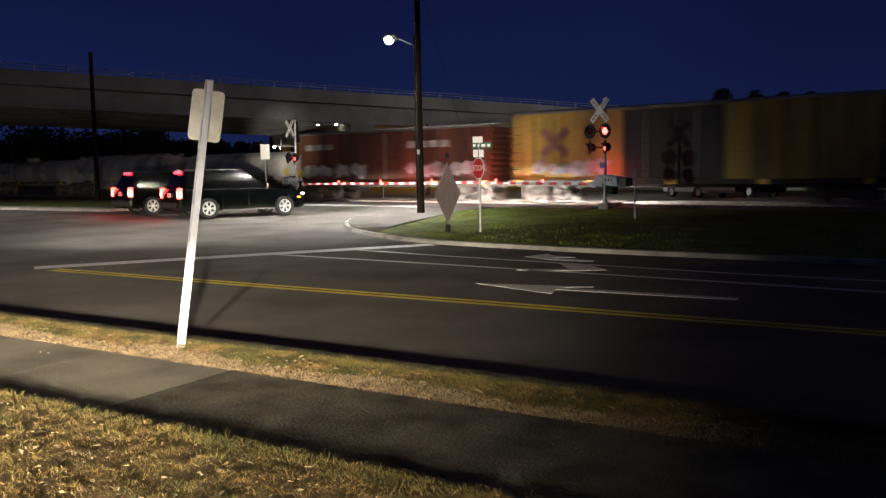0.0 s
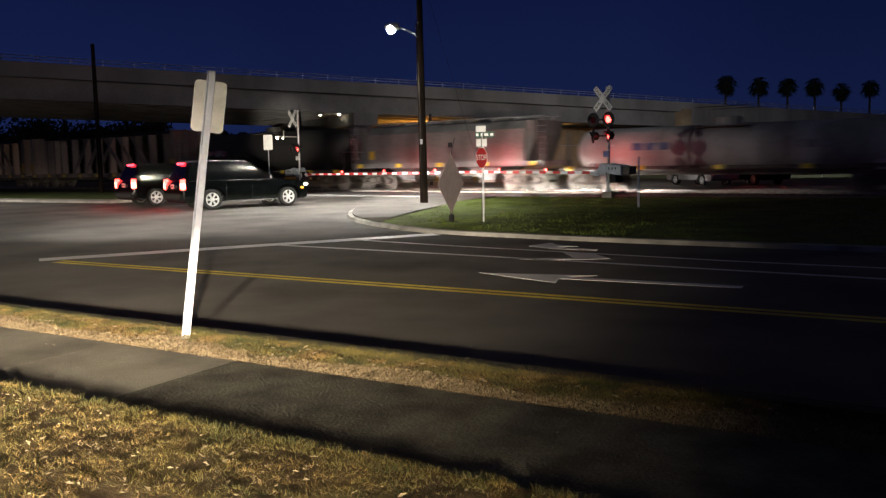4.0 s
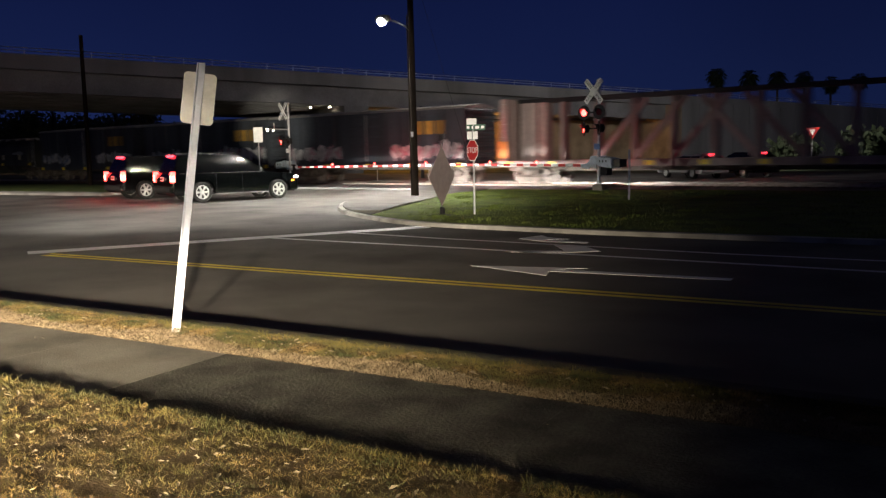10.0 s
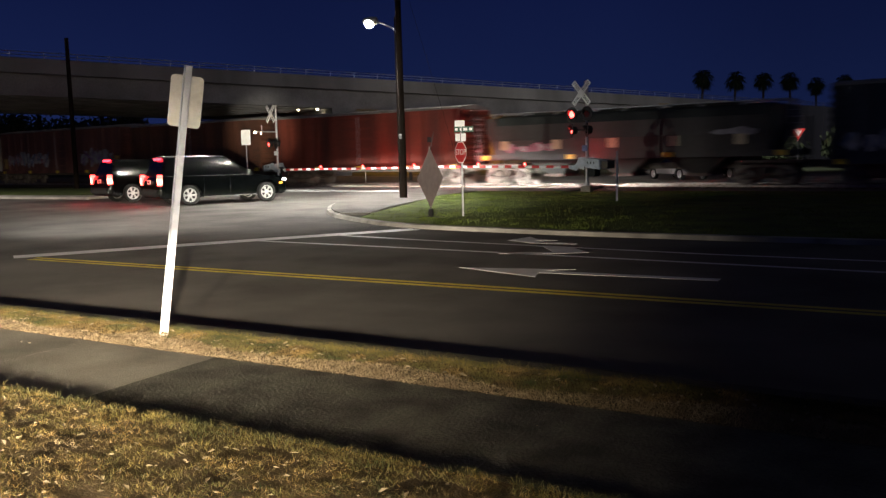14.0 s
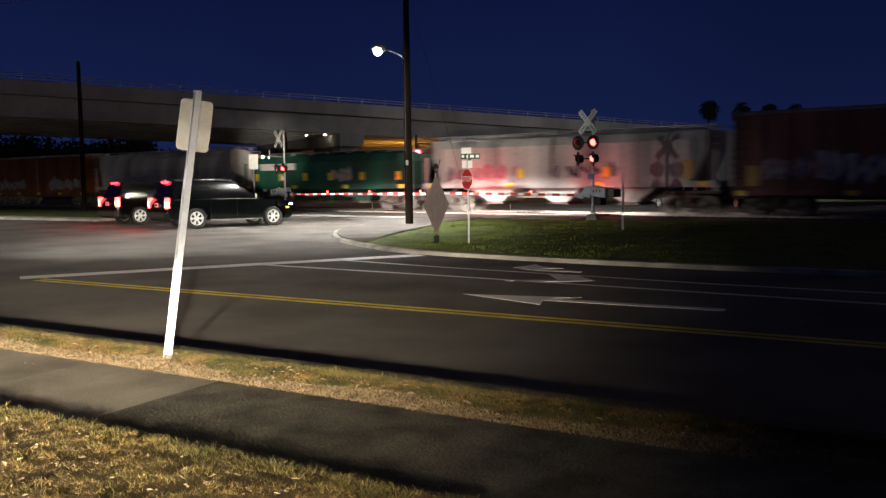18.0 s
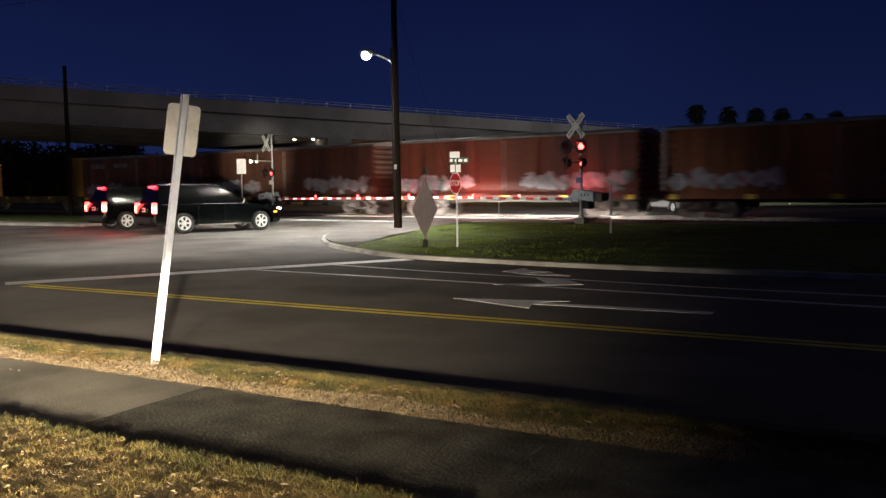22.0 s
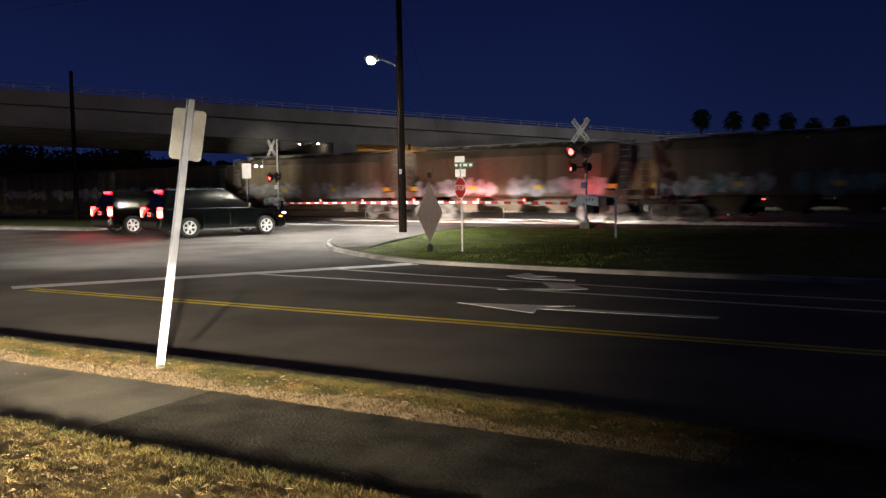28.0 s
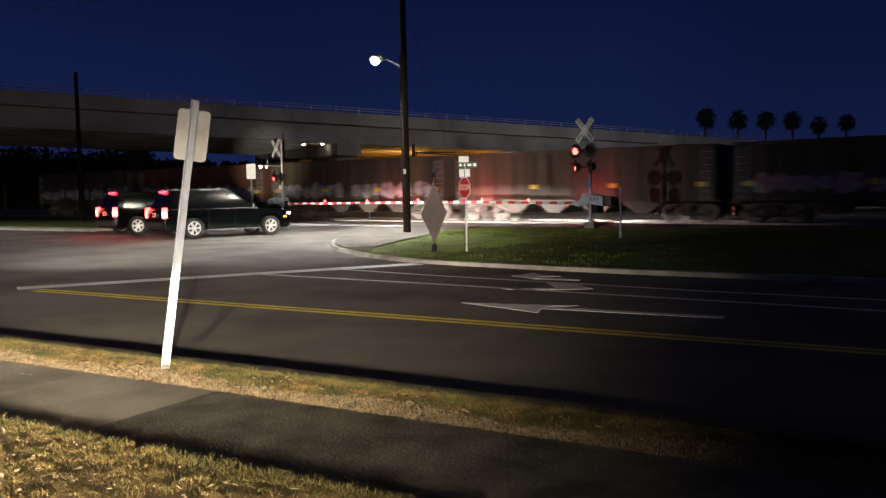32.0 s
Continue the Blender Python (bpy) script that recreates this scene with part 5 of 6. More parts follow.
# roll-up work sign, seen from behind, on its folding stand
s = thing("roll_up_sign", pose(-10.74, 18.66, 0.07), "grey back of a cloth diamond work sign on a stand", "sign")
dm = pose(0, 0, 1.05, 0, 0, 91)
part("cloth", Build().prism([(0, -0.76), (0.70, 0), (0, 0.80), (-0.70, 0)], -0.01, 0.0), ORANGE_CLOTH, s, "grey diamond cloth", 0, dm)
part("rib", Build().bar((0, 0.014, -0.76), (0, 0.014, 0.84), 0.03, 0.02), ORANGE_CLOTH, s, "", 0, dm)
part("rib", Build().bar((-0.64, 0.014, 0), (0.64, 0.014, 0), 0.02, 0.03), ORANGE_CLOTH, s, "", 0, dm)
part("stand_mast", Build().rod((-0.03, 0.03, 0.0), (-0.03, 0.03, 1.85), 0.014, 8), BLACK, s)
part("stand_base", Build().box(-0.06, 0.06, -0.05, 0.05, -0.02, 0.26), BLACK, s, "", 0.02)
for a in (20, 160, 200, 340):
    part("stand_leg", Build().bar((0, 0, 0.08), (0.6 * math.cos(radians(a)), 0.6 * math.sin(radians(a)), 0.0), 0.03, 0.02), BLACK, s)
part("flag_staff", Build().rod((0, 0.03, 1.8), (0.12, 0.02, 2.25), 0.01, 6), BLACK, s)
part("flag", Build().box(-0.06, 0.06, -0.005, 0.005, 2.0, 2.13), BLACK, s, "small dark flag")
# thin white marker post
s = thing("marker_post", pose(-8.05, 26.2, 0.08), "thin pale marker post standing in the grass", "post")
part("post", Build().box(-0.035, 0.035, -0.015, 0.015, -0.2, 1.67), POST_W, s, "", 0.006)
# white rectangular sign beside the far gate
s = thing("road_sign", pose(-31.2, 34.2, 0.0), "white rectangular sign on a thin post", "sign")
part("post", Build().rod((0, 0, -0.1), (0, 0, 3.2), 0.03, 8), STEEL, s)
part("plate", Build().prism(rounded(0.5, 0.82, 0.05), -0.04, -0.035), WHITE, s, "", 0, pose(0, 0, 2.95, 0, 0, 32))
# yellow marker by the far gate
# signs behind the rails
s = thing("route_sign", pose(-21.9, 47.5, 0.0), "pair of white route shields with arrows on a post", "sign")
part("post", Build().rod((0, 0, -0.1), (0, 0, 3.95), 0.035, 8), STEEL, s)
for x in (-0.33, 0.33):
    for z, w, h, kindp in ((3.82, 0.55, 0.28, "bar"), (3.28, 0.6, 0.64, "num"), (2.68, 0.55, 0.36, "arr")):
        pl = part("plate", Build().prism(rounded(w, h, 0.09 if kindp == "num" else 0.03), -0.05, -0.045), WHITE, s, "white route plate", 0, pose(x, 0, z, 0, 0, 25))
        if kindp == "num":
            lettering("letters", "301", 0.34, BLACK, pl, pose(0, -0.052, -0.02, 90, 0, 0))
        elif kindp == "arr":
            o = -1 if x < 0 else 1
            part("arrow", Build().prism([(o * 0.18, 0), (o * 0.05, 0.1), (o * 0.05, 0.035), (-o * 0.18, 0.035), (-o * 0.18, -0.035), (o * 0.05, -0.035), (o * 0.05, -0.1)], -0.053, -0.050), BLACK, pl)
        else:
            part("writing_bar", Build().box(-0.2, 0.2, -0.053, -0.050, -0.07, 0.07), BLACK, pl)
s = thing("warning_sign", pose(-31.9, 46.6, 0.0), "yellow diamond warning sign on a post", "sign")
part("post", Build().rod((0, 0, -0.1), (0, 0, 2.4), 0.03, 8), STEEL, s)
pl = part("plate", Build().prism([(0, -0.66), (0.66, 0), (0, 0.66), (-0.66, 0)], -0.045, -0.04), YELLOW, s, "", 0, pose(0, 0, 1.95, 0, 0, 30))
part("symbol", Build().prism([(-0.25, -0.15), (0.25, -0.15), (0.12, 0.18), (-0.02, 0.02), (-0.12, 0.12)], -0.05, -0.046), BLACK, pl)
s = thing("yield_sign", pose(-7.15, 71.4, 0.0), "red and white yield sign on a post", "sign")
part("post", Build().rod((0, 0, -0.1), (0, 0, 3.3), 0.035, 8), STEEL, s)
part("plate", Build().prism([(0, -0.5), (0.55, 0.42), (-0.55, 0.42)], -0.045, -0.04), RED, s, "red border", 0, pose(0, 0, 2.85, 0, 0, 10))
part("plate_centre", Build().prism([(0, -0.22), (0.28, 0.26), (-0.28, 0.26)], -0.05, -0.046), WHITE, s, "", 0, pose(0, 0, 2.85, 0, 0, 10))

# traffic lights over the highway
for x, y, z, mt in ((-30.2, 49.9, 3.83, RED_TRAFFIC), (-27.8, 51.2, 3.75, RED_TRAFFIC), (-28.2, 64.7, 3.44, GREEN_ON)):
    s = thing("traffic_light", pose(x, y, z, 0, 0, 28), "lit traffic light in a black housing", "traffic light", "traffic lights over the highway")
    on = 0.0
    top = 0.0 if mt is RED_TRAFFIC else 0.72
    part("housing", Build().box(-0.27, 0.27, 0.0, 0.22, top - 1.02, top + 0.28), BLACK, s, "", 0.03)
    for k in range(3):
        part("lens", Build().lathe([(0.01, -0.06), (0.2, -0.05), (0.29, 0.0), (0.29, 0.02), (0.01, 0.02)] if mt is RED_TRAFFIC and k == 0 else [(0.01, -0.06), (0.15, -0.05), (0.2, 0.0), (0.2, 0.02), (0.01, 0.02)], 18, "y", pose(0, 0, top - 0.4 * k)), mt if (mt is RED_TRAFFIC and k == 0) or (mt is GREEN_ON and k == 2) else BLACK, s)
    if mt is RED_TRAFFIC:
        part("lamp_core", Build().lathe([(0.01, -0.085), (0.15, -0.08), (0.18, -0.055), (0.01, -0.05)], 18, "y"), RED_CORE, s, "bright centre of the lamp")
s = thing("signal_mast", pose(-31.4, 51.7, 0.0), "dark steel mast that carries the traffic lights", "mast")
part("mast", Build().rod((0, 0, -0.1), (0, 0, 5.2), 0.13, 12, 0.10), BLACK, s)
for qx, qy in ((-30.2, 50.1), (-27.8, 51.4), (-28.2, 64.9)):
    part("mast_arm", Build().rod((0, 0, 4.6), (qx + 31.4, qy - 51.7, 4.45 if qy < 60 else 4.3), 0.045, 8), BLACK, s, "slim signal arm")
    part("hanger", Build().rod((qx + 31.4, qy - 51.7, 4.5 if qy < 60 else 4.3), (qx + 31.4, qy - 51.7, 3.9), 0.03, 6), BLACK, s)

# ---- utility poles, street lamp, wires ----
s = thing("utility_pole", pose(-16.78, 27.1, 0.0), "tall dark wooden utility pole standing in the grass", "utility pole")
part("pole", Build().rod((0, 0, -0.2), (-0.15, 0.1, 12.2), 0.13, 16, 0.105), WOOD, s)
part("conduit", Build().rod((-0.15, -0.05, 0.0), (-0.21, -0.02, 7.0), 0.025, 8), WOOD, s, "dark conduit")
part("pole_tag", Build().box(-0.06, 0.06, -0.17, -0.16, 2.4, 2.58), STEEL, s)
s = thing("street_lamp", pose(-16.86, 27.55, 0.0), "lit street lamp on a curved arm of the wooden pole", "street lamp")
pts = [Vector((-0.02, -0.38, 6.35)), Vector((-0.45, -0.13, 6.66)), Vector((-0.85, -0.28, 6.86)), Vector((-1.1, -0.37, 6.92))]
ab = Build().tube(pts, 0.03, 8)
part("arm", ab, STEEL, s, "thin steel arm")
part("lamp_head", Build().lathe([(0.03, -0.32), (0.12, -0.25), (0.16, 0.0), (0.13, 0.25), (0.03, 0.3)], 14, "x", pose(-1.25, -0.42, 6.96, 0, 0, 20)), STEEL, s)
part("lamp_lens", Build().lathe([(0.01, -0.19), (0.09, -0.17), (0.16, -0.09), (0.18, 0.0), (0.155, 0.08), (0.09, 0.13), (0.01, 0.14)], 20, "z", pose(-1.29, -0.45, 6.88)), LAMP_ON, s, "bright lamp lens")
s = thing("utility_pole", pose(-47.8, 35.95, 0.0), "far dark utility pole before the overpass", "utility pole")
part("pole", Build().rod((0, 0, -0.2), (0.0, 0, 9.9), 0.16, 12, 0.12), WOOD, s)
for fx_, fy_ in ((-93.7, 75.0), (-98.3, 68.9)):
    s = thing("utility_pole", pose(fx_, fy_, 0.0), "distant dark pole beyond the overpass", "utility pole")
    part("pole", Build().rod((0, 0, -0.2), (0, 0, 9.5), 0.22, 10, 0.17), WOOD, s)
for k in range(2):
    s = thing("cable", pose(0, 0, 0), "thin black cable strung overhead", "cable")
    a, b = Vector((-17.1, 27.65, 11.6 - k * 0.5)), Vector((-95, 8 + 5 * k, 12.5))
    cb = Build().tube([a.lerp(b, i / 20) - Vector((0, 0, 6.4 * i / 20 * (1 - i / 20))) for i in range(21)], 0.012)
    part("strand", cb, BLACK, s)
s = thing("guy_wire", pose(0, 0, 0), "thin guy wire of the pole", "cable")
part("strand", Build().rod((-17.05, 27.6, 9.0), (-15.4, 29.8, 0.1), 0.005, 5), WOOD, s)

# ---- the overpass ----
A = Vector((-64.5, 40.0, 0))
Bv = Vector((-26.8, 102.5, 0))
BD = (Bv - A).normalized()
BT = math.degrees(math.atan2(BD.y, BD.x))
LEN = (Bv - A).length


def deck_z(a):
    """Underside of the girders at a metres from the rails."""
    return 7.5 - 2.03 * a / LEN


ov = thing("overpass", pose(A.x, A.y, 0, 0, 0, BT), "concrete highway overpass with steel railing on its parapet", "bridge")
SP = [-110, -66, -22, 27, LEN]
for a, b in zip(SP, SP[1:]):
    for y in (0.25, 3.6, 7.0, 10.4, 13.6, 17.0, 20.4, 23.6, 26.4):
        gb = Build().add([(a, y, deck_z(a)), (b, y, deck_z(b)), (b, y + 0.55, deck_z(b)), (a, y + 0.55, deck_z(a)), (a, y, deck_z(a) + 1.75), (b, y, deck_z(b) + 1.75), (b, y + 0.55, deck_z(b) + 1.75), (a, y + 0.55, deck_z(a) + 1.75)], [(0, 3, 2, 1), (4, 5, 6, 7), (0, 1, 5, 4), (1, 2, 6, 5), (2, 3, 7, 6), (3, 0, 4, 7)])
        part("girder", gb, BRIDGE_STEEL, ov, "grey bridge girder")
    db = Build().add([(a, -0.75, deck_z(a) + 1.75), (b, -0.75, deck_z(b) + 1.75), (b, 27.6, deck_z(b) + 1.75), (a, 27.6, deck_z(a) + 1.75), (a, -0.75, deck_z(a) + 2.1), (b, -0.75, deck_z(b) + 2.1), (b, 27.6, deck_z(b) + 2.1), (a, 27.6, deck_z(a) + 2.1)], [(0, 3, 2, 1), (4, 5, 6, 7), (0, 1, 5, 4), (1, 2, 6, 5), (2, 3, 7, 6), (3, 0, 4, 7)])
    part("deck", db, BRIDGE, ov, "concrete deck slab")
far_end = 190.0
SPP = SP + [150, far_end]
for a, b in zip(SPP, SPP[1:]):
    for y in (-0.75, 27.3):
        za, zb = deck_z(a) + 2.1, deck_z(b) + 2.1
        pb = Build().add([(a, y, za), (b, y, zb), (b, y + 0.3, zb), (a, y + 0.3, za), (a, y, za + 0.85), (b, y, zb + 0.85), (b, y + 0.3, zb + 0.85), (a, y + 0.3, za + 0.85)], [(0, 3, 2, 1), (4, 5, 6, 7), (0, 1, 5, 4), (1, 2, 6, 5), (2, 3, 7, 6), (3, 0, 4, 7)])
        part("parapet", pb, BRIDGE, ov, "stained concrete parapet")
a = -60.0
while a < far_end - 2.5:
    z0, z1 = deck_z(a) + 2.95, deck_z(a + 2.5) + 2.95
    rb = Build().rod((a, -0.6, z0), (a, -0.6, z0 + 0.5), 0.04, 6)
    for dz in (0.25, 0.5):
        rb.rod((a, -0.6, z0 + dz), (a + 2.5, -0.6, z1 + dz), 0.035, 6)
    part("railing", rb, STEEL, ov, "aluminium bridge railing")
    a += 2.5
for a in (-66, -22, 31.5):
    part("pier_cap", Build().box(a - 1.3, a + 1.3, -0.2, 27.2, deck_z(a) - 1.2, deck_z(a)), BRIDGE, ov, "concrete pier cap", 0.03)
    for y in (1.6, 7.1, 12.6, 18.6, 24.6):
        part("pier_column", Build().box(a - 1.0, a + 1.0, y - 0.9, y + 0.9, -0.2, deck_z(a) - 1.2), BRIDGE, ov, "square concrete column", 0.06)
part("abutment", Build().box(LEN, LEN + 1.6, -0.9, 27.6, -0.2, deck_z(LEN) + 2.1), SOFFIT, ov, "abutment wall")
part("wing_wall", Build().box(54, LEN, 6.0, 14.6, -0.2, deck_z(60) - 0.25), SOFFIT, ov, "stained wall under the bridge", 0.04)
# retaining wall in panels, beyond the abutment
w = LEN + 1.6
while w < far_end:
    z1 = deck_z(w) + 2.08
    part("wall_panel", Build().box(w + 0.03, w + 2.97, -0.9, -0.6, -0.2, z1), BRIDGE, ov, "precast wall panel", 0.02)
    w += 3.0
part("embankment", Build().box(LEN + 1.6, far_end, -0.58, 27.4, -0.2, 4.5), SOIL, ov, "earth fill behind the wall")
for a, y in ((LEN - 27, 9.0), (LEN - 14, 3.0)):
    part("underbridge_lamp", Build().box(a - 0.3, a + 0.3, y - 0.2, y + 0.2, deck_z(a) + 0.2, deck_z(a) + 0.35), SODIUM, ov, "lit sodium lamp")

for a, y in ((28.3, 4.0), (29.7, 2.4)):
    part("underbridge_lamp", Build().box(a - 0.1, a + 0.1, y - 0.1, y + 0.1, deck_z(a) - 0.1, deck_z(a) + 0.05), FAR_LAMP, ov, "small lit white lamp")

# ---- vehicles ----


def wheel(car, x, y, r, o):
    m = pose(x, y, r, 0, 0, 0 if o < 0 else 180)
    t = part("wheel", Build().lathe([(r * 0.66, -0.02), (r * 0.70, -0.10), (r * 0.93, -0.11), (r, -0.07), (r, 0.09), (r * 0.93, 0.12), (r * 0.66, 0.12)], 28, "y", None, True), RUBBER, car, "black tyre with alloy rim", 0, m)
    rim = Build().lathe([(0.03, -0.05), (0.10, -0.065), (0.10, -0.03), (0.03, -0.02)], 16, "y")
    rim.lathe([(r * 0.60, -0.095), (r * 0.67, -0.095), (r * 0.67, 0.1), (r * 0.62, 0.1), (r * 0.6, -0.06)], 28, "y", None, True)
    for k in range(6):
        for d in (-0.13, 0.13):
            a = k * math.pi / 3
            rim.bar((0.08 * math.cos(a), -0.05, 0.08 * math.sin(a)), (r * 0.62 * math.cos(a + d), -0.075, r * 0.62 * math.sin(a + d)), 0.05, 0.04)
    part("rim", rim, ALLOY, t, "bright spoked alloy rim")
    part("hub_shadow", Build().rod((0, 0.0, 0), (0, 0.05, 0), r * 0.63, 20), BLACK, t)


def vehicle(name, m, label, L, W, H, wb, paint, r=0.40, hood=1.35, belt=1.12, front=0.95, long_roof=True, lit=True, pickup=False):
    """Car that points along x, from its rear bumper; right side is at -y."""
    car = thing(name, m, label, "car", "vehicles")
    rx, fx = L - front - wb, L - front
    low = [(0.02, 0.42), (0.10, 0.30)]
    for cx in (rx, fx):
        low += [(cx - r * 1.18, 0.30)] + [(cx - r * 1.18 * math.cos(a), r + r * 1.16 * math.sin(a)) for a in np.linspace(-0.05, math.pi + 0.05, 10)] + [(cx + r * 1.18, 0.30)]
    low += [(L - 0.12, 0.30), (L, 0.45), (L - 0.02, 0.85), (L - 0.12, 1.00), (L - 0.45, 1.07), (L - hood, belt), (0.12, belt + 0.04), (0.03, 0.95)]
    bd = Build().prism(low, -W / 2, W / 2)
    part("body", bd, paint, car, "", 0.045)
    inset = 0.30
    tail, rr, wf = (0.12, 0.42, L - hood) if not pickup else (2.0, 2.15, L - hood)
    x3 = L - hood - (1.08 if long_roof else 0.85)
    tp = 0.045
    v = [(tail, -W / 2 + 0.03, belt), (wf, -W / 2 + 0.03 + tp * (wf - tail), belt), (wf, W / 2 - 0.03 - tp * (wf - tail), belt), (tail, W / 2 - 0.03, belt), (rr, -W / 2 + inset, H), (x3, -W / 2 + inset + tp * (x3 - rr), H), (x3, W / 2 - inset - tp * (x3 - rr), H), (rr, W / 2 - inset, H)]
    part("cabin", Build().add(v, [(0, 3, 2, 1), (4, 5, 6, 7), (0, 1, 5, 4), (1, 2, 6, 5), (2, 3, 7, 6), (3, 0, 4, 7)]), paint, car, "", 0.07)

    def side_pt(x, z, s):
        t = (z - belt) / (H - belt)
        return (x, s * ((W / 2 - 0.04) * (1 - t) + (W / 2 - inset) * t + 0.016 - tp * (x - tail - t * (rr - tail))), z)

    z0, z1 = belt + 0.06, H - 0.14
    k0 = tail + 0.16 + 0.15
    spans = [(k0, k0 + 1.25), (k0 + 1.36, k0 + 2.3), (k0 + 2.4, None)] if long_roof and not pickup else [(k0, k0 + 1.0), (k0 + 1.1, None)]
    for s in (-1, 1):
        for a, b in spans:
            if b is None:
                q = [side_pt(a, z0, s), side_pt(wf - 0.12, z0, s), side_pt(x3 - 0.02, z1, s), side_pt(a, z1, s)]
            else:
                q = [side_pt(a, z0, s), side_pt(b, z0, s), side_pt(b, z1, s), side_pt(a + (0.12 if a == k0 else 0), z1, s)]
            nu, nv, rows_ = 4, 6, []
            for jv in range(nv + 1):
                for iu in range(nu + 1):
                    fu, fv = iu / nu, jv / nv
                    p = (Vector(q[0]) * (1 - fu) + Vector(q[1]) * fu) * (1 - fv) + (Vector(q[3]) * (1 - fu) + Vector(q[2]) * fu) * fv
                    rows_.append(tuple(p + Vector((0, s * 0.018 * math.sin(math.pi * fv), 0))))
            part("side_window", Build().add(rows_, [(jv * (nu + 1) + iu, jv * (nu + 1) + iu + 1, (jv + 1) * (nu + 1) + iu + 1, (jv + 1) * (nu + 1) + iu) for jv in range(nv) for iu in range(nu)]), GLASS, car, "dark tinted glass", 0, None, True)
        part("belt_trim", Build().bar(side_pt(k0 - 0.1, belt + 0.025, s), side_pt(wf - 0.05, belt + 0.025, s), 0.02, 0.022), CHROME, car, "chrome trim strip")
        part("sill_step", Build().box(rx + r * 1.3, fx - r * 1.3, min(s * W / 2, s * (W / 2 + 0.10)), max(s * W / 2, s * (W / 2 + 0.10)), 0.30, 0.35), BLACK if s > 0 else CHROME, car, "side step", 0.01)
        mx = wf - 0.45
        part("mirror", Build().box(mx, mx + 0.12, min(s * W / 2, s * (W / 2 + 0.24)), max(s * W / 2, s * (W / 2 + 0.24)), belt + 0.02, belt + 0.24), paint, car, "", 0.03)
        for hx in (k0 + 1.1, k0 + 2.2):
            part("door_handle", Build().box(hx, hx + 0.2, min(s * (W / 2 - 0.01), s * (W / 2 + 0.03)), max(s * (W / 2 - 0.01), s * (W / 2 + 0.03)), belt - 0.16, belt - 0.12), paint, car, "", 0.008)
            part("door_gap", Build().box(hx + 0.26, hx + 0.27, min(s * (W / 2 - 0.01), s * (W / 2 + 0.002)), max(s * (W / 2 - 0.01), s * (W / 2 + 0.002)), 0.42, belt), BLACK, car)
        if long_roof:
            rail = Build().rod((rr + 0.1, s * (W / 2 - inset - 0.06), H + 0.05), (x3 - 0.2, s * (W / 2 - inset - 0.06), H + 0.05), 0.013, 8)
            for hx in (rr + 0.15, (rr + x3) / 2, x3 - 0.25):
                rail.box(hx, hx + 0.08, s * (W / 2 - inset - 0.06) - 0.02, s * (W / 2 - inset - 0.06) + 0.02, H - 0.02, H + 0.05)
            part("roof_rail", rail, CHROME, car, "roof rail")
        tl = part("tail_light", Build().box(-0.015, 0.16, min(s * (W / 2 - 0.17), s * (W / 2 + 0.008)), max(s * (W / 2 - 0.17), s * (W / 2 + 0.008)), 0.80, belt + 0.10), TAIL, car, "lit red tail light", 0.02)
        part("bulb", Build().box(-0.022, 0.06, min(s * (W / 2 - 0.145), s * (W / 2 - 0.035)), max(s * (W / 2 - 0.145), s * (W / 2 - 0.035)), 0.86, belt - 0.04), TAIL_CORE, tl, "bright bulb")
        part("bulb", Build().box(0.03, 0.12, min(s * (W / 2 - 0.02), s * (W / 2 + 0.014)), max(s * (W / 2 - 0.02), s * (W / 2 + 0.014)), 0.86, belt - 0.06), TAIL_CORE, tl, "bright bulb")
        part("head_light", Build().box(L - 0.20, L + 0.012, min(s * (W / 2 - 0.5), s * (W / 2 + 0.006)), max(s * (W / 2 - 0.5), s * (W / 2 + 0.006)), 0.84, 0.94), HEADLAMP if lit else GLASS, car, "lit headlight", 0.02)
        part("marker_light", Build().box(L - 0.32, L - 0.18, min(s * (W / 2 - 0.02), s * (W / 2 + 0.012)), max(s * (W / 2 - 0.02), s * (W / 2 + 0.012)), 0.72, 0.79), AMBER, car, "amber side marker")
        wheel(car, rx, s * (W / 2 - 0.13), r, s)
        wheel(car, fx, s * (W / 2 - 0.13), r, s)
    # rear window, windscreen, bumpers, plate
    f = (H - 0.16 - belt) / (H - belt)
    part("rear_window", Build().add([(tail + 0.02, -W / 2 + 0.16, belt + 0.06), (tail + 0.02, W / 2 - 0.16, belt + 0.06), (tail + (rr - tail) * f - 0.012, W / 2 - inset - 0.06, H - 0.16), (tail + (rr - tail) * f - 0.012, -W / 2 + inset + 0.06, H - 0.16)], [(0, 1, 2, 3)]), GLASS, car, "dark rear window")
    part("windscreen", Build().add([(wf - 0.02, -W / 2 + 0.14, belt + 0.05), (wf - 0.02, W / 2 - 0.14, belt + 0.05), (wf + (x3 - wf) * f + 0.03, W / 2 - inset - 0.06, H - 0.14), (wf + (x3 - wf) * f + 0.03, -W / 2 + inset + 0.06, H - 0.14)], [(0, 1, 2, 3)]), GLASS, car, "dark windscreen")
    part("high_brake_light", Build().box(rr - 0.14, rr + 0.03, -0.22, 0.22, H - 0.10, H - 0.01), BRAKE, car, "lit high brake light", 0.01)
    part("rear_bumper", Build().box(-0.08, 0.14, -W / 2 + 0.04, W / 2 - 0.04, 0.40, 0.66), paint, car, "", 0.05)
    part("front_bumper", Build().box(L - 0.14, L + 0.05, -W / 2 + 0.06, W / 2 - 0.06, 0.34, 0.58), BLACK, car, "", 0.05)
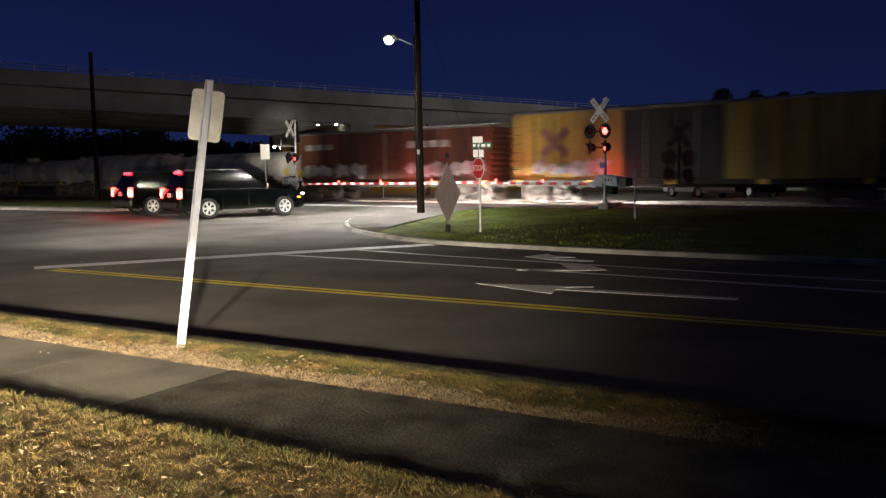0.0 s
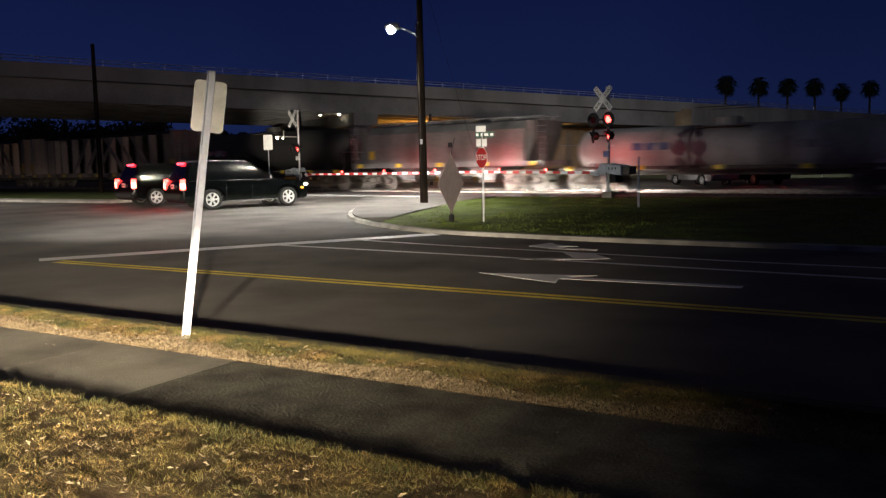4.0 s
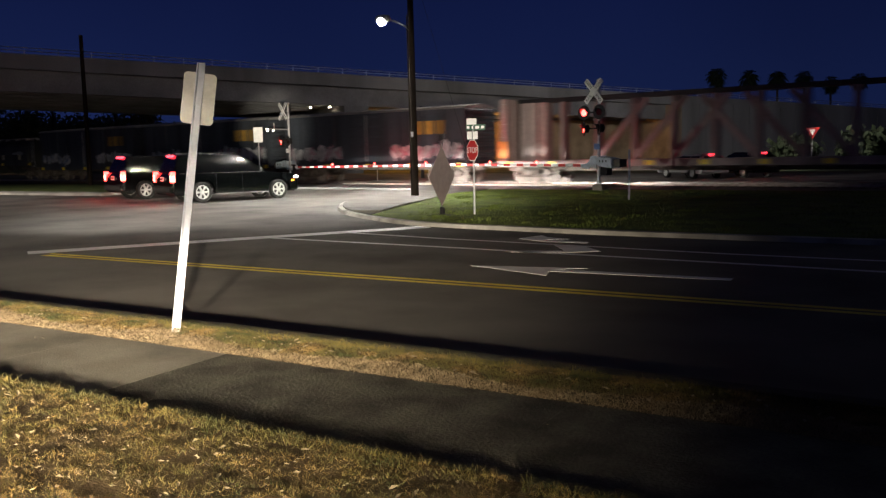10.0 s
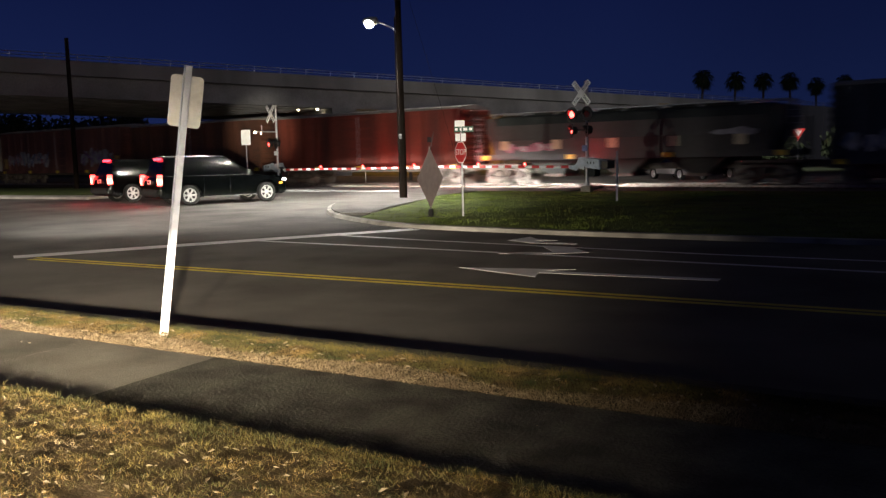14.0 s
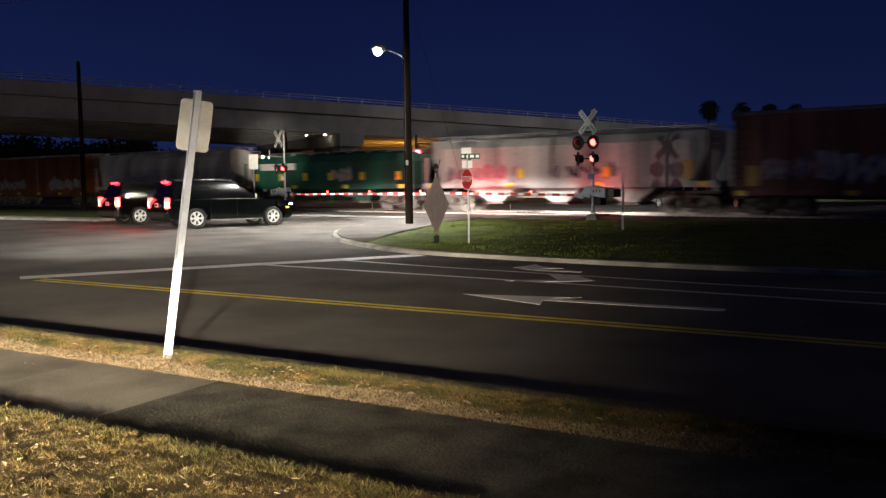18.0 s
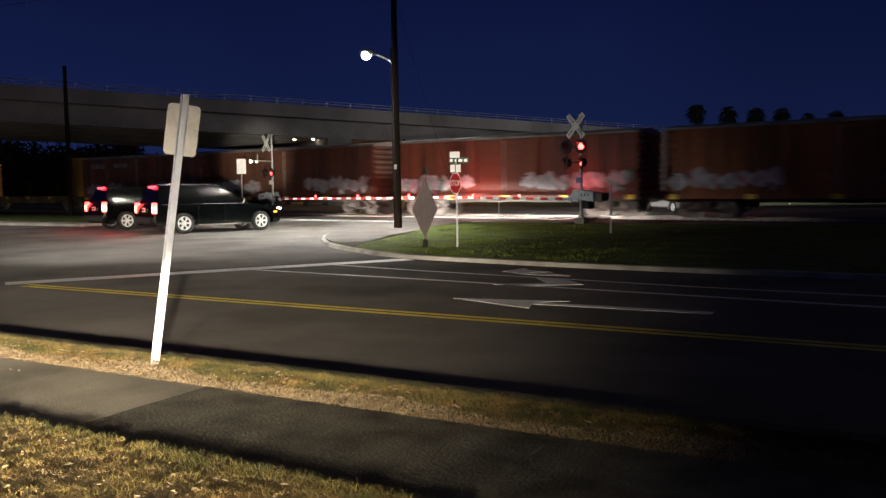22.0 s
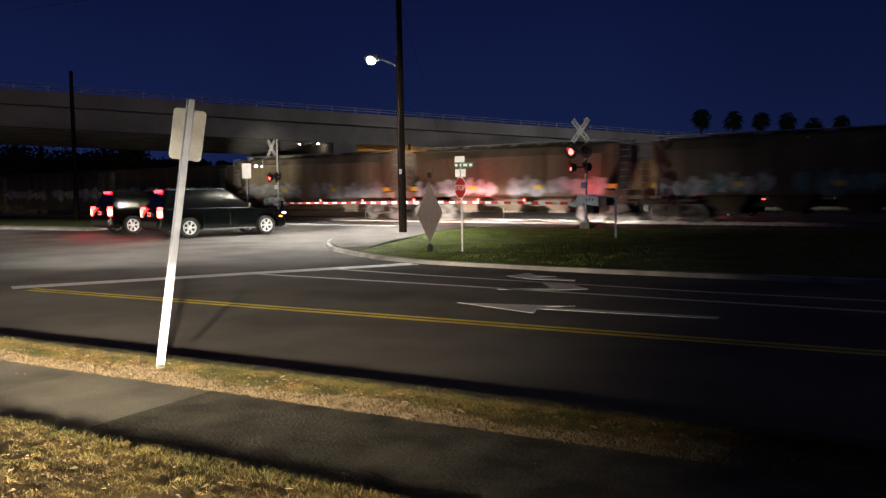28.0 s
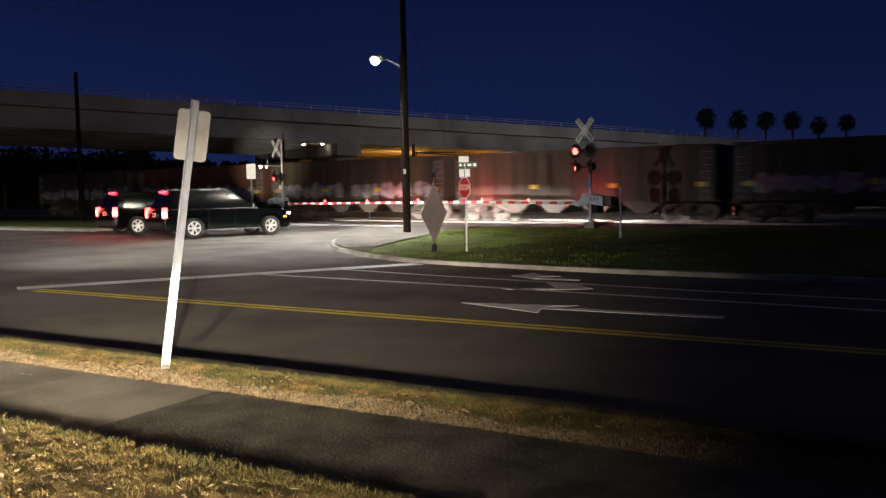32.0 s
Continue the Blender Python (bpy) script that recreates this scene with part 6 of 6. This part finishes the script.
    part("grille", Build().box(L - 0.06, L + 0.02, -0.45, 0.45, 0.62, 0.95), CHROME, car, "", 0.02)
    pl = part("number_plate", Build().box(-0.035, 0.0, -0.16, 0.16, 0.86, 1.02), WHITE, car, "white number plate")
    part("writing_bar", Build().box(-0.038, -0.034, -0.12, 0.12, 0.90, 0.98), BLACK, pl)
    if pickup:
        part("bed", Build().box(0.15, 1.95, -W / 2 + 0.1, W / 2 - 0.1, belt, belt + 0.05), BLACK, car)
    return car


vehicle("suv", pose(-25.63, 22.53, 0, 0, 0, 68), "long black SUV with lit tail lights waiting at the crossing", 5.4, 2.04, 1.88, 3.3, CAR_BLACK, front=0.88)
vehicle("suv", pose(-30.47, 24.07, 0, 0, 0, 74), "dark SUV with glowing tail lights in the next lane", 4.8, 1.95, 1.88, 2.8, CAR_BROWN, long_roof=False)
vehicle("car", pose(-10.0, 49.2, 0, 0, 0, 137), "white car waiting on the highway behind the train", 4.8, 1.85, 1.45, 2.8, CAR_WHITE, 0.34, belt=0.92, long_roof=False, lit=False)
vehicle("car", pose(-7.4, 50.4, 0, 0, 0, 135), "dark car with red tail lights on the highway", 4.7, 1.85, 1.5, 2.75, CAR_BROWN, 0.34, belt=0.95, long_roof=False, lit=False)

# ---- palms and dark trees ----


def palm(x, y, z0, h, seed):
    r = random.Random(seed)
    t = thing("palm_tree", pose(x, y, z0), "dark cabbage palm with a round crown against the dusk", "palm tree", "palms beside the overpass")
    tr = Build()
    prev = Vector((0, 0, -0.5))
    for i in range(1, 7):
        q = Vector((0.15 * math.sin(i * 0.7 + seed), 0.1 * math.cos(i + seed), h * i / 6))
        tr.rod(prev, q, 0.26 - 0.015 * i, 10, 0.25 - 0.015 * i)
        prev = q
    part("trunk", tr, PALM_BARK, t)
    cr = Build()
    for k in range(120):
        a, el = r.uniform(0, 6.283), r.uniform(-1.2, 1.4)
        ln = r.uniform(1.4, 1.9)
        d = Vector((math.cos(a) * math.cos(el), math.sin(a) * math.cos(el), math.sin(el)))
        mid = prev + d * ln * 0.6
        tip = prev + d * ln + Vector((0, 0, -0.35 * ln))
        cr.rod(prev, mid, 0.02, 4)
        side = d.cross(Vector((0, 0, 1))).normalized()
        for j in range(9):
            f = -1 + j / 4
            base = mid
            end = mid.lerp(tip, 1.0) + side * f * 0.55 * ln + Vector((0, 0, -0.15 * abs(f)))
            wv = (end - base).cross(Vector((0, 0, 1))).normalized() * 0.085
            cr.add([base - wv, base + wv, end], [(0, 1, 2)])
    part("crown", cr, FROND, t, "fan fronds")
    return t


for i, (px_, py_, hh) in enumerate(((-27.6, 134.6, 13.2), (-23.8, 140.5, 13.1), (-20.3, 146.5, 13.2), (-16.8, 153.0, 13.5), (-13.2, 160.0, 12.9), (-9.2, 167.6, 13.7))):
    palm(px_, py_, 0.0, hh, i + 3)


def tree(x, y, h, rad, seed):
    r = random.Random(seed)
    t = thing("tree", pose(x, y, 0), "dark leafy tree against the dusk sky", "tree", "trees beyond the overpass")
    tr = Build().rod((0, 0, -0.3), (0.1, 0, h * 0.45), 0.24, 8, 0.15)
    tips = []
    for k in range(7):
        a = r.uniform(0, 6.28)
        e = Vector((math.cos(a) * rad * 0.6, math.sin(a) * rad * 0.6, h * r.uniform(0.55, 0.9)))
        tr.rod((0.1, 0, h * r.uniform(0.3, 0.45)), e, 0.09, 6, 0.03)
        tips.append(e)
    part("trunk", tr, PALM_BARK, t)
    n = 1500
    cr = Build()
    for k in range(n):
        c = r.choice(tips)
        d = Vector((r.gauss(0, 1), r.gauss(0, 1), r.gauss(0, 0.8))) * rad * 0.30
        p = c + d
        s = r.uniform(0.18, 0.45)
        u = Vector((r.gauss(0, 1), r.gauss(0, 1), r.gauss(0, 1))).normalized()
        w2 = u.cross(Vector((r.gauss(0, 1), r.gauss(0, 1), r.gauss(0, 1)))).normalized()
        cr.add([p - u * s, p + w2 * s * 0.6, p + u * s, p - w2 * s * 0.6], [(0, 1, 2, 3)])
    part("crown", cr, FOLIAGE, t)
    return t


wr = np.random.default_rng(12)
quads = []
for i in range(150):
    ang = 92 + 62 * (i + wr.random()) / 150
    tall_ = 4.5 if ang < 108 else 8.0
    dist = 165 + 45 * wr.random()
    cx, cy, hh = dist * math.cos(radians(ang)), dist * math.sin(radians(ang)), tall_ * (0.75 + 0.4 * wr.random())
    n = 260
    p = wr.normal(0, 1, (n, 3)) * (2.6, 2.6, hh * 0.30) + (cx, cy, hh * 0.5)
    p[:, 2] = np.clip(p[:, 2], 0.2, hh)
    u, w_ = wr.normal(0, 1, (n, 3)), wr.normal(0, 1, (n, 3))
    u /= np.linalg.norm(u, axis=1)[:, None]
    w_ = np.cross(u, w_)
    w_ /= np.linalg.norm(w_, axis=1)[:, None]
    sz = wr.uniform(0.45, 1.1, n)[:, None]
    quads.append(np.stack([p - u * sz, p + w_ * sz, p + u * sz, p - w_ * sz], 1))
q = np.concatenate(quads).reshape(-1, 3)
me = bpy.data.meshes.new("far_woods")
me.from_pydata(q.tolist(), [], np.arange(len(q)).reshape(-1, 4).tolist())
me.materials.append(FOLIAGE)
tagged(new("far_woods", me), "dark distant woods beyond the overpass", "woods", "", "stuff")
rt = random.Random(8)
for i in range(12):
    aa = radians(139 + i * 1.7 + rt.uniform(-0.5, 0.5))
    dd = rt.uniform(125, 165)
    tree(dd * math.cos(aa), dd * math.sin(aa), rt.uniform(7, 10.5), rt.uniform(3.0, 4.6), 20 + i)
for i, (x, y, h) in enumerate(((-4.0, 77, 2.4), (-1.5, 79, 2.8), (3.0, 78, 3.0), (7.5, 76, 3.2), (12, 74, 3.4), (-9.5, 80, 2.0))):
    tree(x, y, h, 1.7, 60 + i)

# ---- what moves ----


def motions():
    for car, u in TRAIN:
        rows = []
        for t in (0.0, 8.0, 16.0, 24.0, 32.0):
            m = on_track(u + SPEED * t, RAIL_Z)
            rows.append((t, m))
        walk(car, rows)
    # the lamps blink in turn: each bulb plate turns half round and back
    half, first = 0.6765, 0.447
    for group, lit_first in ((RIGHT_LAMPS, True), (LEFT_LAMPS, False)):
        for b in group:
            rows, a, t, on = [], 0.0 if lit_first else 180.0, first, lit_first
            rows.append((0.0, pose(0, 0.01, 0, 0, 0, a)))
            while t < 31.8:
                for k, dt in enumerate((-0.0667, -0.0333, 0.0, 0.0333)):
                    rows.append((t + dt, pose(0, 0.01, 0, 0, 0, a + 60 * k)))
                a += 180
                t += half
            rows.append((32.0, pose(0, 0.01, 0, 0, 0, a)))
            walk(b, rows)


motions()
